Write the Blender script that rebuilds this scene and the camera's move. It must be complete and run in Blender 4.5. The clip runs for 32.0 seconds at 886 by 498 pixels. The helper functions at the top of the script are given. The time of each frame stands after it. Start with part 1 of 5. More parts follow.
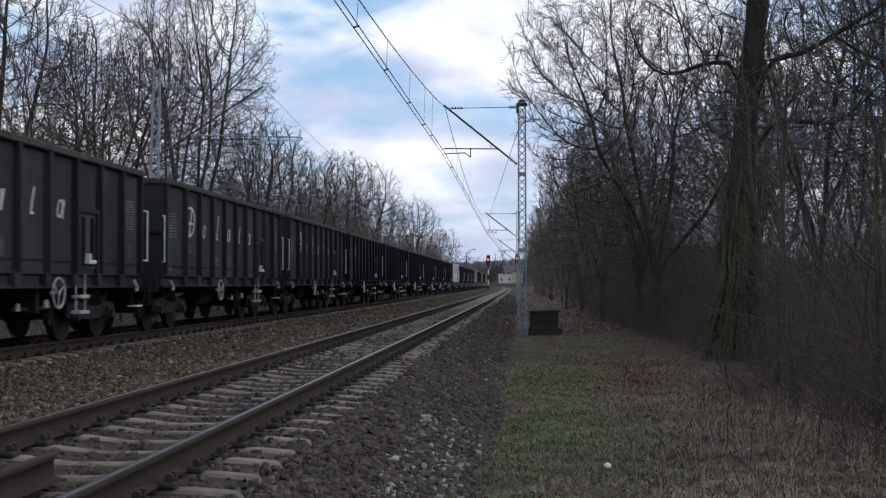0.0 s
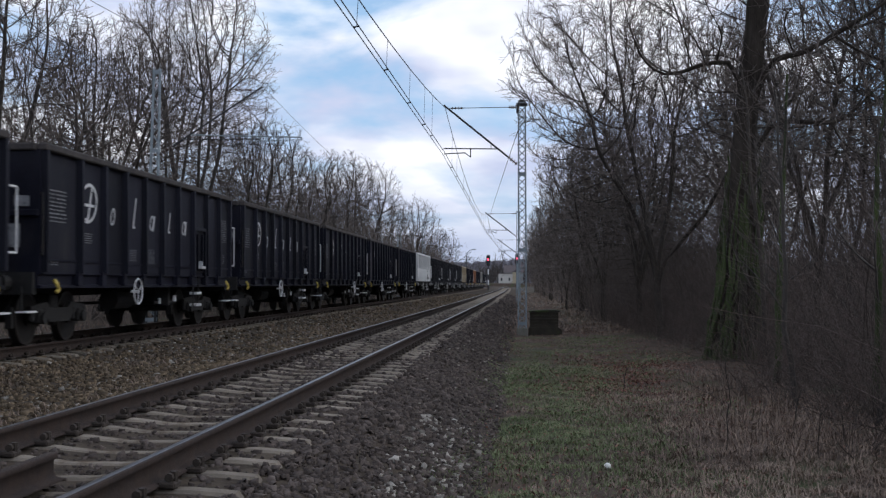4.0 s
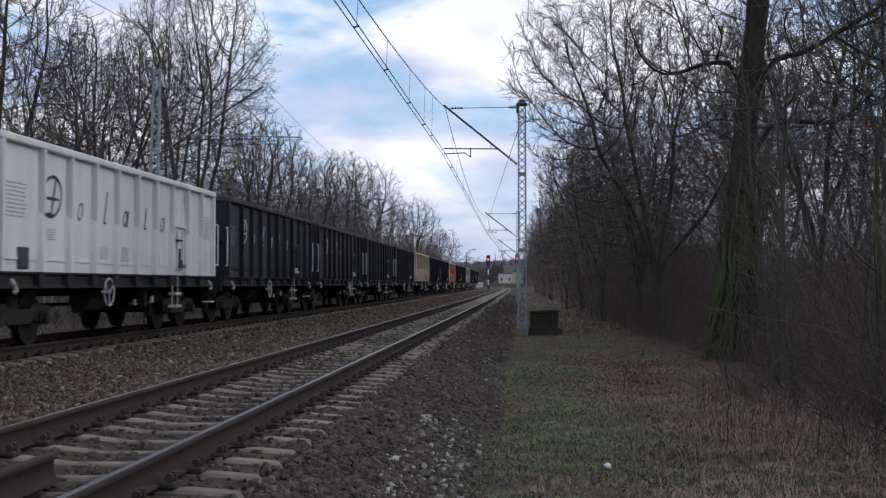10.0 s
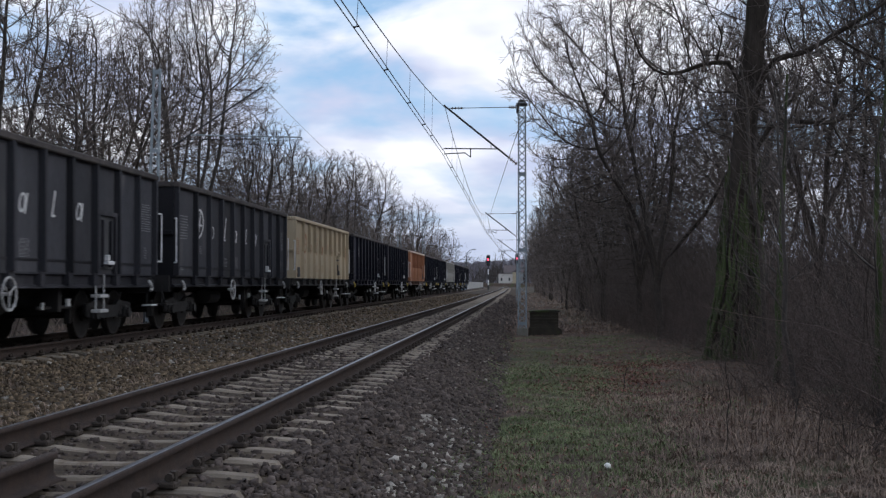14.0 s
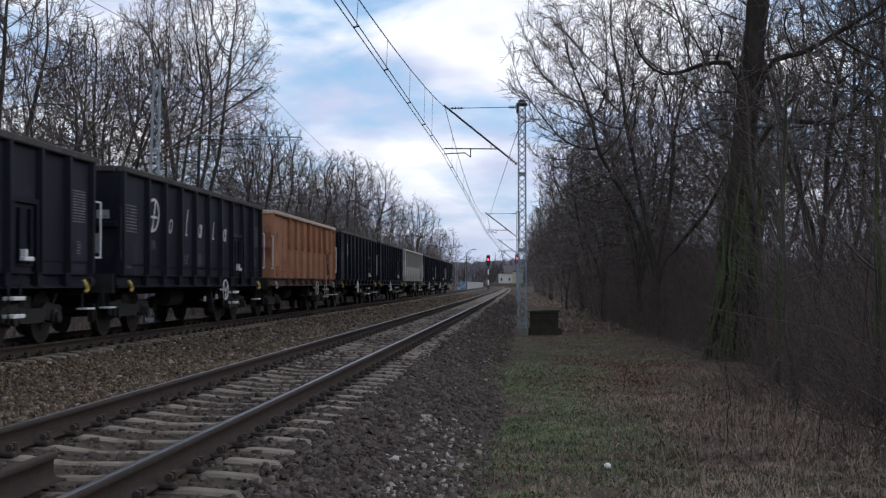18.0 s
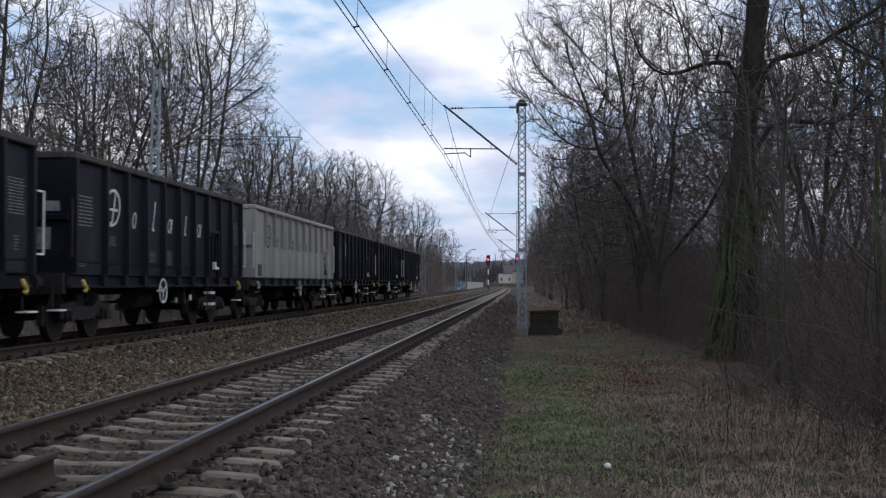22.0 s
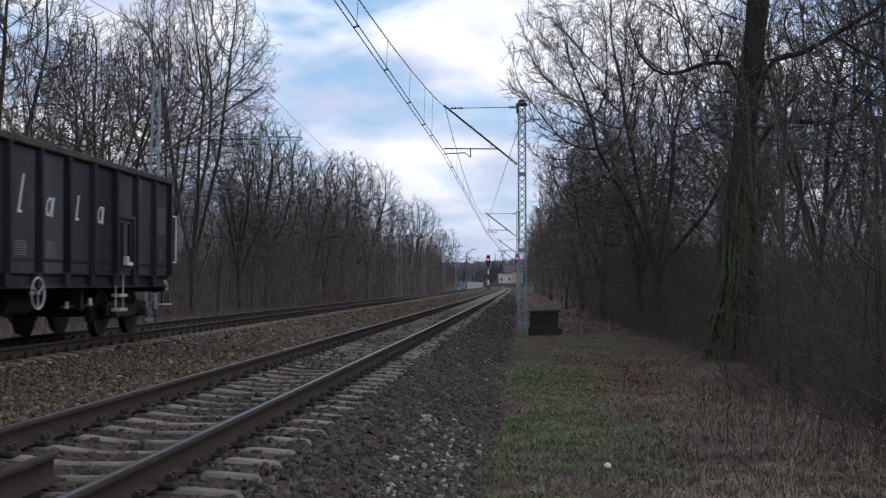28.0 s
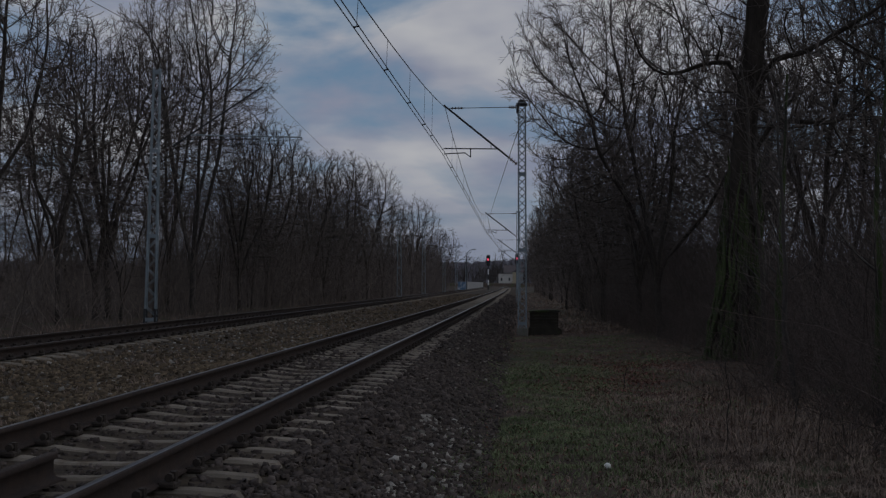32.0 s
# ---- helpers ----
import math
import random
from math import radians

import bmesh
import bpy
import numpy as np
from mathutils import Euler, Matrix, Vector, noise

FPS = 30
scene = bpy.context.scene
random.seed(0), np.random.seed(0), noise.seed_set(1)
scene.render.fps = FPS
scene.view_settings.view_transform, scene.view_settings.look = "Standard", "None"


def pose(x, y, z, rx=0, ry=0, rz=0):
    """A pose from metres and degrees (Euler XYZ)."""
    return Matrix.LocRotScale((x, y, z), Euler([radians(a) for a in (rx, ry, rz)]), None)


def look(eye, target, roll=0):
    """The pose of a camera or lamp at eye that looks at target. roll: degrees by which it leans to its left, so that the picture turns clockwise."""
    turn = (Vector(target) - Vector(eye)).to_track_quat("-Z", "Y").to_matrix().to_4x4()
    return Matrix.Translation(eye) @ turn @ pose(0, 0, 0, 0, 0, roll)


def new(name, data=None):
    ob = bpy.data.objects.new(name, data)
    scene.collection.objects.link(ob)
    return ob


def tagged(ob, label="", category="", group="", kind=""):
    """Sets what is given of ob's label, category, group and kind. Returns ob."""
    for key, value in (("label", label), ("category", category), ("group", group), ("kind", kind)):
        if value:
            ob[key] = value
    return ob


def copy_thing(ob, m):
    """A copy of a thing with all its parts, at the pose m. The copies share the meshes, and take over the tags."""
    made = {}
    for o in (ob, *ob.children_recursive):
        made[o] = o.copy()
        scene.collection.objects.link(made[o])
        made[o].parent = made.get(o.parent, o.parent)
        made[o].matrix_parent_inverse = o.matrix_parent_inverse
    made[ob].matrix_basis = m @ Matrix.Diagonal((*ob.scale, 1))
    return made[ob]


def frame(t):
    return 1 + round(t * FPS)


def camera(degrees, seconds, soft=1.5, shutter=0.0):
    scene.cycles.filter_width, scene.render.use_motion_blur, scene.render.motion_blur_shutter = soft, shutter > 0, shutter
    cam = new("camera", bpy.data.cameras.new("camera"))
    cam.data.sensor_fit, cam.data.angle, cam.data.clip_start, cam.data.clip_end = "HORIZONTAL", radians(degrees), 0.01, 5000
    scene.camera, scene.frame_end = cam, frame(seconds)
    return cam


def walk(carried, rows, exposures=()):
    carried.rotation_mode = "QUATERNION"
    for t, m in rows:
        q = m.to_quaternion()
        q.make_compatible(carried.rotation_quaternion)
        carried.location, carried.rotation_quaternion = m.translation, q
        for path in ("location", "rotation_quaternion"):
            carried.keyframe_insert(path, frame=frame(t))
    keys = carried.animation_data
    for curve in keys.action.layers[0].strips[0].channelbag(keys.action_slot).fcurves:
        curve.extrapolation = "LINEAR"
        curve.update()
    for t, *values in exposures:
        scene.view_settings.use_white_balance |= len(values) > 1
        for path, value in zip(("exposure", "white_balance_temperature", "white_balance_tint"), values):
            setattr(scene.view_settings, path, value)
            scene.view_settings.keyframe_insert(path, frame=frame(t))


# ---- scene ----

# ---------------------------------------------------------------- camera
# x: metres right of the near track's centre line, y: along the track, z: above the rails
EYE = (2.995, 0.0, 1.034)
cam = camera(40.0, 32.0, soft=1.3, shutter=0.3)
VIEW = pose(*EYE, 90 + 1.63, 0, 3.86)
walk(cam, [(0.0, VIEW), (32.0, VIEW)],
     exposures=[(t, s, 6250, 11) for t, s in ((0.0, 0.0), (30.9, 0.0), (31.1, -0.03), (31.4, -0.25), (31.6, -0.55), (31.8, -0.95), (32.0, -1.5))])

# ---------------------------------------------------------------- sky and sun
world = bpy.data.worlds.new("sky")
scene.world = world
world.use_nodes = True
wt = world.node_tree
wt.nodes.clear()


def wnode(kind, **kw):
    n = wt.nodes.new(kind)
    for k, v in kw.items():
        n.inputs[k].default_value = v
    return n


def wmath(op, a, b=None, clamp=False):
    n = wt.nodes.new("ShaderNodeMath")
    n.operation, n.use_clamp = op, clamp
    for i, v in enumerate((a, b)):
        if v is None:
            continue
        if isinstance(v, (int, float)):
            n.inputs[i].default_value = v
        else:
            wt.links.new(v, n.inputs[i])
    return n.outputs[0]


SUN_EL, SUN_AZ = 26.0, 72.0
sky = wt.nodes.new("ShaderNodeTexSky")
sky.sky_type, sky.sun_disc = "NISHITA", False
sky.sun_elevation, sky.sun_rotation = radians(SUN_EL), radians(SUN_AZ)
sky.air_density, sky.dust_density, sky.ozone_density = 1.0, 0.6, 2.0
co = wt.nodes.new("ShaderNodeTexCoord")
sep = wt.nodes.new("ShaderNodeSeparateXYZ")
wt.links.new(co.outputs["Generated"], sep.inputs[0])
up = wmath("MAXIMUM", sep.outputs[2], 0.0)
den = wmath("ADD", up, 0.24)
flat = wt.nodes.new("ShaderNodeCombineXYZ")
wt.links.new(wmath("DIVIDE", sep.outputs[0], den), flat.inputs[0])
wt.links.new(wmath("DIVIDE", sep.outputs[1], den), flat.inputs[1])
big = wnode("ShaderNodeTexNoise", Scale=1.9, Detail=6.0, Roughness=0.52, Distortion=0.35)
drift = wt.nodes.new("ShaderNodeVectorMath")
drift.operation = "ADD"
drift.inputs[1].default_value = (3.7, 1.2, 0.0)
wt.links.new(flat.outputs[0], drift.inputs[0])
wt.links.new(drift.outputs[0], big.inputs["Vector"])
shift = wt.nodes.new("ShaderNodeVectorMath")
shift.operation = "ADD"
shift.inputs[1].default_value = (7.3, 2.1, 4.0)
wt.links.new(flat.outputs[0], shift.inputs[0])
grey = wnode("ShaderNodeTexNoise", Scale=2.2, Detail=4.0, Roughness=0.5)
wt.links.new(shift.outputs[0], grey.inputs["Vector"])
cover = wt.nodes.new("ShaderNodeValToRGB")
cover.color_ramp.elements[0].position, cover.color_ramp.elements[1].position = 0.38, 0.53
cover.color_ramp.elements[0].color, cover.color_ramp.elements[1].color = (0.05, 0.05, 0.05, 1), (1, 1, 1, 1)
wt.links.new(big.outputs["Fac"], cover.inputs[0])
tone = wt.nodes.new("ShaderNodeValToRGB")
tone.color_ramp.elements[0].position, tone.color_ramp.elements[1].position = 0.38, 0.62
tone.color_ramp.elements[0].color, tone.color_ramp.elements[1].color = (6.3, 6.8, 8.6, 1), (12.2, 12.1, 12.1, 1)
wt.links.new(grey.outputs["Fac"], tone.inputs[0])
blue = wt.nodes.new("ShaderNodeMix")
blue.data_type, blue.blend_type = "RGBA", "MIX"
blue.inputs[0].default_value = 0.55
wt.links.new(sky.outputs[0], blue.inputs[6])
blue.inputs[7].default_value = (4.6, 7.6, 11.2, 1)
low = wt.nodes.new("ShaderNodeMapRange")
low.interpolation_type = "SMOOTHSTEP"
low.inputs["From Min"].default_value, low.inputs["From Max"].default_value = -0.02, 0.13
wt.links.new(sep.outputs[2], low.inputs["Value"])
haze = wt.nodes.new("ShaderNodeMix")
haze.data_type = "RGBA"
haze.inputs[6].default_value = (5.2, 5.9, 7.6, 1)
wt.links.new(low.outputs[0], haze.inputs[0])
mix = wt.nodes.new("ShaderNodeMix")
mix.data_type = "RGBA"
wt.links.new(cover.outputs[0], mix.inputs[0])
wt.links.new(blue.outputs[2], mix.inputs[6])
wt.links.new(tone.outputs[0], mix.inputs[7])
bg = wnode("ShaderNodeBackground", Strength=0.1)
wt.links.new(mix.outputs[2], haze.inputs[7])
wt.links.new(haze.outputs[2], bg.inputs[0])
out = wt.nodes.new("ShaderNodeOutputWorld")
wt.links.new(bg.outputs[0], out.inputs[0])

sun_data = bpy.data.lights.new("sun", "SUN")
sun_data.energy, sun_data.angle, sun_data.color = 0.6, radians(20), (1.0, 0.95, 0.88)
sun = new("sun", sun_data)
az = radians(SUN_AZ)
sun_dir = Vector((math.sin(az) * math.cos(radians(SUN_EL)), math.cos(az) * math.cos(radians(SUN_EL)), math.sin(radians(SUN_EL))))
sun.matrix_world = look(sun_dir * 50, (0, 0, 0))

# ---------------------------------------------------------------- materials


def material(name, c1, c2, scale=4.0, rough=0.8, metal=0.0, bump=0.3, fine=40.0, c3=None, cover3=0.55, scale3=1.2,
             island=0.0, piece=0.0, spec=0.3, stretch=(1, 1, 1), glow=None):
    """Two colours mixed by coarse and fine noise, a third laid over in patches, with fine relief."""
    m = bpy.data.materials.new(name)
    m.use_nodes = True
    nt = m.node_tree
    b = nt.nodes["Principled BSDF"]
    tc = nt.nodes.new("ShaderNodeTexCoord")
    mp = nt.nodes.new("ShaderNodeMapping")
    mp.inputs["Scale"].default_value = stretch
    nt.links.new(tc.outputs["Object"], mp.inputs[0])

    def noise_tex(s, detail=6.0):
        n = nt.nodes.new("ShaderNodeTexNoise")
        n.inputs["Scale"].default_value, n.inputs["Detail"].default_value = s, detail
        n.inputs["Roughness"].default_value = 0.6
        nt.links.new(mp.outputs[0], n.inputs["Vector"])
        return n.outputs["Fac"]

    def blend(f, a, c):
        x = nt.nodes.new("ShaderNodeMix")
        x.data_type = "RGBA"
        nt.links.new(f, x.inputs[0])
        for i, v in ((6, a), (7, c)):
            if isinstance(v, tuple):
                x.inputs[i].default_value = (*v, 1)
            else:
                nt.links.new(v, x.inputs[i])
        return x.outputs[2]

    def ramp(f, lo, hi):
        r = nt.nodes.new("ShaderNodeMapRange")
        r.inputs["From Min"].default_value, r.inputs["From Max"].default_value = lo, hi
        nt.links.new(f, r.inputs["Value"])
        return r.outputs[0]

    coarse, small = noise_tex(scale), noise_tex(fine, 3.0)
    add = nt.nodes.new("ShaderNodeMath")
    add.operation = "ADD"
    half = nt.nodes.new("ShaderNodeMath")
    half.operation = "MULTIPLY"
    half.inputs[1].default_value = 0.5
    nt.links.new(small, half.inputs[0])
    nt.links.new(coarse, add.inputs[0])
    nt.links.new(half.outputs[0], add.inputs[1])
    colour = blend(ramp(add.outputs[0], 0.55, 0.95), c1, c2)
    if c3:
        colour = blend(ramp(noise_tex(scale3), cover3, cover3 + 0.12), colour, c3)
    if island or piece:
        src = nt.nodes.new("ShaderNodeNewGeometry").outputs["Random Per Island"] if island else nt.nodes.new("ShaderNodeObjectInfo").outputs["Random"]
        k = island or piece
        hsv = nt.nodes.new("ShaderNodeHueSaturation")
        r = nt.nodes.new("ShaderNodeMapRange")
        r.inputs["To Min"].default_value, r.inputs["To Max"].default_value = 1 - k, 1 + k
        nt.links.new(src, r.inputs["Value"])
        nt.links.new(r.outputs[0], hsv.inputs["Value"])
        nt.links.new(colour, hsv.inputs["Color"])
        colour = hsv.outputs[0]
    nt.links.new(colour, b.inputs["Base Color"])
    b.inputs["Metallic"].default_value = metal
    b.inputs["Specular IOR Level"].default_value = spec
    rr = nt.nodes.new("ShaderNodeMapRange")
    rr.inputs["To Min"].default_value, rr.inputs["To Max"].default_value = max(0.05, rough - 0.12), min(1.0, rough + 0.1)
    nt.links.new(coarse, rr.inputs["Value"])
    nt.links.new(rr.outputs[0], b.inputs["Roughness"])
    if bump:
        bp = nt.nodes.new("ShaderNodeBump")
        bp.inputs["Strength"].default_value, bp.inputs["Distance"].default_value = bump, 0.02
        nt.links.new(add.outputs[0], bp.inputs["Height"])
        nt.links.new(bp.outputs[0], b.inputs["Normal"])
    if glow:
        b.inputs["Emission Color"].default_value = (*glow[0], 1)
        b.inputs["Emission Strength"].default_value = glow[1]
    return m


M = dict(
    soil=material("leafy_soil", (0.040, 0.030, 0.024), (0.092, 0.067, 0.052), 3.0, 0.95, 0, 1.0, 30, (0.050, 0.058, 0.028), 0.52, 0.35, spec=0.1),
    ballast=material("ballast_bed", (0.032, 0.025, 0.019), (0.082, 0.064, 0.047), 3.0, 0.95, 0, 1.0, 26, (0.05, 0.037, 0.027), 0.55, 0.5, spec=0.1),
    stone=material("ballast_stone", (0.058, 0.043, 0.030), (0.158, 0.120, 0.080), 6, 0.95, 0, 0.4, 60, (0.33, 0.28, 0.205), 0.65, 1.9, island=0.55, spec=0.1),
    stone_pale=material("pale_stone", (0.17, 0.155, 0.135), (0.32, 0.30, 0.265), 9, 0.9, 0, 0.3, 60, island=0.5, spec=0.1),
    stone_dark=material("oily_stone", (0.046, 0.037, 0.033), (0.108, 0.088, 0.078), 6, 0.95, 0, 0.4, 60, (0.28, 0.26, 0.24), 0.72, 1.7, island=0.45, spec=0.1),
    sleeper=material("sleeper_concrete", (0.150, 0.128, 0.104), (0.245, 0.210, 0.170), 5, 0.95, 0, 0.5, 70, (0.10, 0.075, 0.054), 0.54, 3.5, piece=0.2, spec=0.1),
    rail=material("rail_side", (0.022, 0.016, 0.014), (0.050, 0.033, 0.026), 8, 0.9, 0.1, 0.5, 90),
    rail_top=material("rail_head", (0.060, 0.056, 0.056), (0.105, 0.100, 0.100), 20, 0.34, 0.85, 0.05, 120, stretch=(1, 0.05, 1)),
    clip=material("rail_clip_iron", (0.030, 0.024, 0.020), (0.062, 0.048, 0.039), 30, 0.8, 0.2, 0.5, 90),
    bark=material("bark", (0.028, 0.023, 0.020), (0.066, 0.055, 0.047), 3, 0.95, 0, 0.9, 25, stretch=(1, 1, 0.25), island=0.2),
    old_bark=material("furrowed_old_bark", (0.022, 0.018, 0.015), (0.056, 0.046, 0.039), 5, 0.95, 0, 1.6, 22, (0.034, 0.038, 0.020), 0.58, 1.4, stretch=(1, 1, 0.22), spec=0.1),
    bark_grey=material("grey_bark", (0.036, 0.031, 0.028), (0.080, 0.070, 0.063), 3, 0.95, 0, 0.9, 25, stretch=(1, 1, 0.25), island=0.2),
    twig=material("twigs", (0.080, 0.066, 0.059), (0.160, 0.134, 0.118), 2, 0.9, 0, 0.0, 30, island=0.35),
    bramble=material("brambles", (0.050, 0.039, 0.034), (0.115, 0.089, 0.077), 1, 0.9, 0, 0.0, 30, island=0.5),
    moss=material("mossy_bark", (0.026, 0.036, 0.014), (0.070, 0.092, 0.033), 3, 0.95, 0, 1.0, 30, (0.035, 0.030, 0.025), 0.48, 2.0, stretch=(1, 1, 0.3)),
    grass=material("grass", (0.10, 0.125, 0.060), (0.195, 0.22, 0.12), 0.8, 0.9, 0, 0.0, 30, island=0.22, spec=0.1),
    straw=material("dry_grass", (0.14, 0.104, 0.084), (0.28, 0.214, 0.172), 0.8, 0.9, 0, 0.0, 30, island=0.3, spec=0.1),
    leaf=material("fallen_leaves", (0.115, 0.052, 0.042), (0.20, 0.105, 0.080), 2, 0.9, 0, 0.0, 30, island=0.5, spec=0.1),
    navy=material("blue_black_paint", (0.0065, 0.0065, 0.011), (0.012, 0.012, 0.020), 1.5, 0.5, 0, 0.2, 30, (0.019, 0.018, 0.022), 0.60, 0.9, stretch=(1, 1, 0.5), piece=0.35, spec=0.12),
    # panels lighter than the rib paint: the ribs' shade is put into colour
    navy_panel=material("lighter_blue_black_panel", (0.0105, 0.0105, 0.0165), (0.021, 0.021, 0.030), 1.2, 0.6, 0, 0.2, 30, (0.033, 0.032, 0.036), 0.60, 1.1, stretch=(1, 1, 0.4), piece=0.35, spec=0.12),
    black_panel=material("lighter_dusty_black_panel", (0.024, 0.0245, 0.029), (0.050, 0.050, 0.056), 1.1, 0.7, 0, 0.3, 30, (0.070, 0.068, 0.070), 0.58, 1.0, stretch=(1, 1, 0.35), piece=0.45, spec=0.15),
    black=material("worn_black_paint", (0.013, 0.013, 0.016), (0.024, 0.0235, 0.028), 1.3, 0.6, 0, 0.3, 30, (0.048, 0.046, 0.051), 0.56, 0.8, stretch=(1, 1, 0.35), piece=0.45, spec=0.15),
    door_grey=material("weathered_grey_door", (0.040, 0.041, 0.044), (0.075, 0.077, 0.080), 2.5, 0.7, 0, 0.2, 30, (0.025, 0.025, 0.027), 0.56, 2.0),
    white=material("white_wagon_paint", (0.52, 0.52, 0.515), (0.66, 0.66, 0.65), 1.5, 0.6, 0, 0.15, 30, (0.36, 0.28, 0.21), 0.60, 1.6, stretch=(1, 1, 0.35)),
    cream=material("cream_wagon_paint", (0.25, 0.238, 0.215), (0.345, 0.33, 0.30), 1.5, 0.65, 0, 0.2, 30, (0.21, 0.18, 0.15), 0.62, 1.2, stretch=(1, 1, 0.35)),
    yellow=material("pale_yellow_paint", (0.31, 0.25, 0.165), (0.41, 0.335, 0.23), 1.5, 0.65, 0, 0.2, 30, (0.34, 0.22, 0.11), 0.62, 1.2, stretch=(1, 1, 0.35)),
    orange=material("faded_orange_paint", (0.255, 0.110, 0.057), (0.345, 0.165, 0.092), 1.0, 0.8, 0, 0.2, 20, (0.17, 0.068, 0.038), 0.54, 1.3, stretch=(1, 1, 0.8), piece=0.2),
    orange_rib=material("paler_orange_ribs", (0.31, 0.155, 0.092), (0.46, 0.26, 0.17), 2.5, 0.8, 0, 0.3, 26, (0.22, 0.10, 0.06), 0.58, 2.2, stretch=(1, 1, 0.4)),
    pale_rim=material("faded_beige_rim", (0.36, 0.27, 0.20), (0.50, 0.40, 0.31), 3, 0.85, 0, 0.3, 40, (0.24, 0.13, 0.08), 0.60, 2.0),
    dust=material("dusty_rim", (0.028, 0.025, 0.025), (0.070, 0.060, 0.056), 3, 0.9, 0, 0.3, 40, (0.025, 0.023, 0.025), 0.58, 2.0),
    frame=material("sooty_underframe", (0.014, 0.0135, 0.014), (0.028, 0.026, 0.025), 3, 0.8, 0.1, 0.4, 50, (0.045, 0.034, 0.028), 0.60, 2.5),
    rust=material("rusty_brown_steel", (0.050, 0.028, 0.020), (0.105, 0.055, 0.038), 3, 0.9, 0, 0.4, 50, (0.03, 0.024, 0.022), 0.58, 2.0),
    wheel=material("wheel_steel", (0.010, 0.009, 0.0085), (0.020, 0.017, 0.0155), 4, 0.6, 0.4, 0.2, 60),
    tread=material("wheel_tread", (0.026, 0.023, 0.022), (0.055, 0.049, 0.045), 14, 0.5, 0.6, 0.05, 60),
    mark=material("white_marking", (0.50, 0.50, 0.50), (0.68, 0.68, 0.68), 8, 0.7, 0, 0.0, 60, (0.30, 0.30, 0.30), 0.66, 6),
    mark_old=material("dirty_marking", (0.28, 0.28, 0.28), (0.46, 0.46, 0.45), 8, 0.8, 0, 0.0, 60, (0.12, 0.12, 0.12), 0.60, 6),
    mark_dim=material("faded_marking", (0.13, 0.13, 0.14), (0.27, 0.27, 0.28), 8, 0.8, 0, 0.0, 60, (0.03, 0.03, 0.035), 0.58, 6),
    mark_black=material("black_marking", (0.02, 0.02, 0.022), (0.05, 0.05, 0.05), 8, 0.8, 0, 0.0, 60),
    mark_brown=material("faint_brown_marking", (0.20, 0.075, 0.03), (0.30, 0.12, 0.05), 8, 0.8, 0, 0.0, 60),
    hook=material("yellow_paint", (0.46, 0.34, 0.07), (0.60, 0.46, 0.12), 12, 0.6, 0, 0.1, 60),
    galv=material("galvanised_steel", (0.17, 0.205, 0.23), (0.30, 0.345, 0.375), 3, 0.6, 0.2, 0.15, 50, (0.22, 0.25, 0.27), 0.6, 4),
    iron=material("dark_iron", (0.04, 0.04, 0.042), (0.075, 0.075, 0.08), 6, 0.7, 0.4, 0.2, 60),
    wire=material("copper_wire", (0.025, 0.025, 0.028), (0.05, 0.05, 0.055), 3, 0.6, 0.5, 0.0, 30),
    porcelain=material("brown_porcelain", (0.05, 0.028, 0.02), (0.09, 0.05, 0.035), 9, 0.3, 0, 0.0, 30, spec=0.5),
    concrete=material("weathered_concrete", (0.13, 0.125, 0.11), (0.22, 0.21, 0.185), 4, 0.95, 0, 0.6, 40, (0.12, 0.12, 0.09), 0.57, 2),
    box=material("mossy_dark_boards", (0.020, 0.018, 0.014), (0.045, 0.038, 0.028), 4, 0.95, 0, 0.7, 30, (0.05, 0.055, 0.022), 0.60, 2.5, piece=0.25),
    plaster=material("white_plaster", (0.42, 0.40, 0.37), (0.60, 0.58, 0.54), 0.3, 0.9, 0, 0.1, 8, (0.34, 0.29, 0.24), 0.55, 0.5),
    ochre=material("ochre_plaster", (0.36, 0.31, 0.21), (0.46, 0.40, 0.29), 0.4, 0.9, 0, 0.1, 8),
    # roof colour paled and greyed to carry the haze of distance
    roof=material("hazed_roof", (0.085, 0.070, 0.072), (0.135, 0.112, 0.112), 1, 0.9, 0, 0.2, 8),
    glass=material("window_glass", (0.03, 0.035, 0.04), (0.05, 0.055, 0.06), 2, 0.12, 0, 0.0, 8, spec=0.6),
    bluewall=material("blue_paint", (0.07, 0.13, 0.21), (0.11, 0.19, 0.28), 0.6, 0.8, 0, 0.1, 8, (0.42, 0.45, 0.48), 0.50, 1.6),
    # pale bluish base colour: the haze of distance is painted in
    ridge=material("haze_tinted_woods", (0.13, 0.125, 0.145), (0.20, 0.19, 0.215), 0.12, 1.0, 0, 0.0, 0.9, spec=0.0),
    # paler copy of the bramble colour, distance haze painted into it
    hazed_bramble=material("hazed_brambles", (0.090, 0.071, 0.062), (0.190, 0.153, 0.132), 1, 0.9, 0, 0.0, 30, island=0.5),
    greywall=material("grey_panel", (0.22, 0.22, 0.22), (0.33, 0.33, 0.32), 0.6, 0.9, 0, 0.1, 8),
    band=material("white_post_paint", (0.60, 0.60, 0.60), (0.75, 0.75, 0.74), 5, 0.7, 0, 0.1, 30),
    red=material("red_lamp", (0.5, 0.01, 0.015), (0.6, 0.02, 0.03), 5, 0.3, 0, 0, 30, glow=((1.0, 0.06, 0.12), 5.0)),
    lens=material("dark_lens", (0.012, 0.012, 0.014), (0.02, 0.02, 0.022), 5, 0.2, 0, 0, 30, spec=0.6),
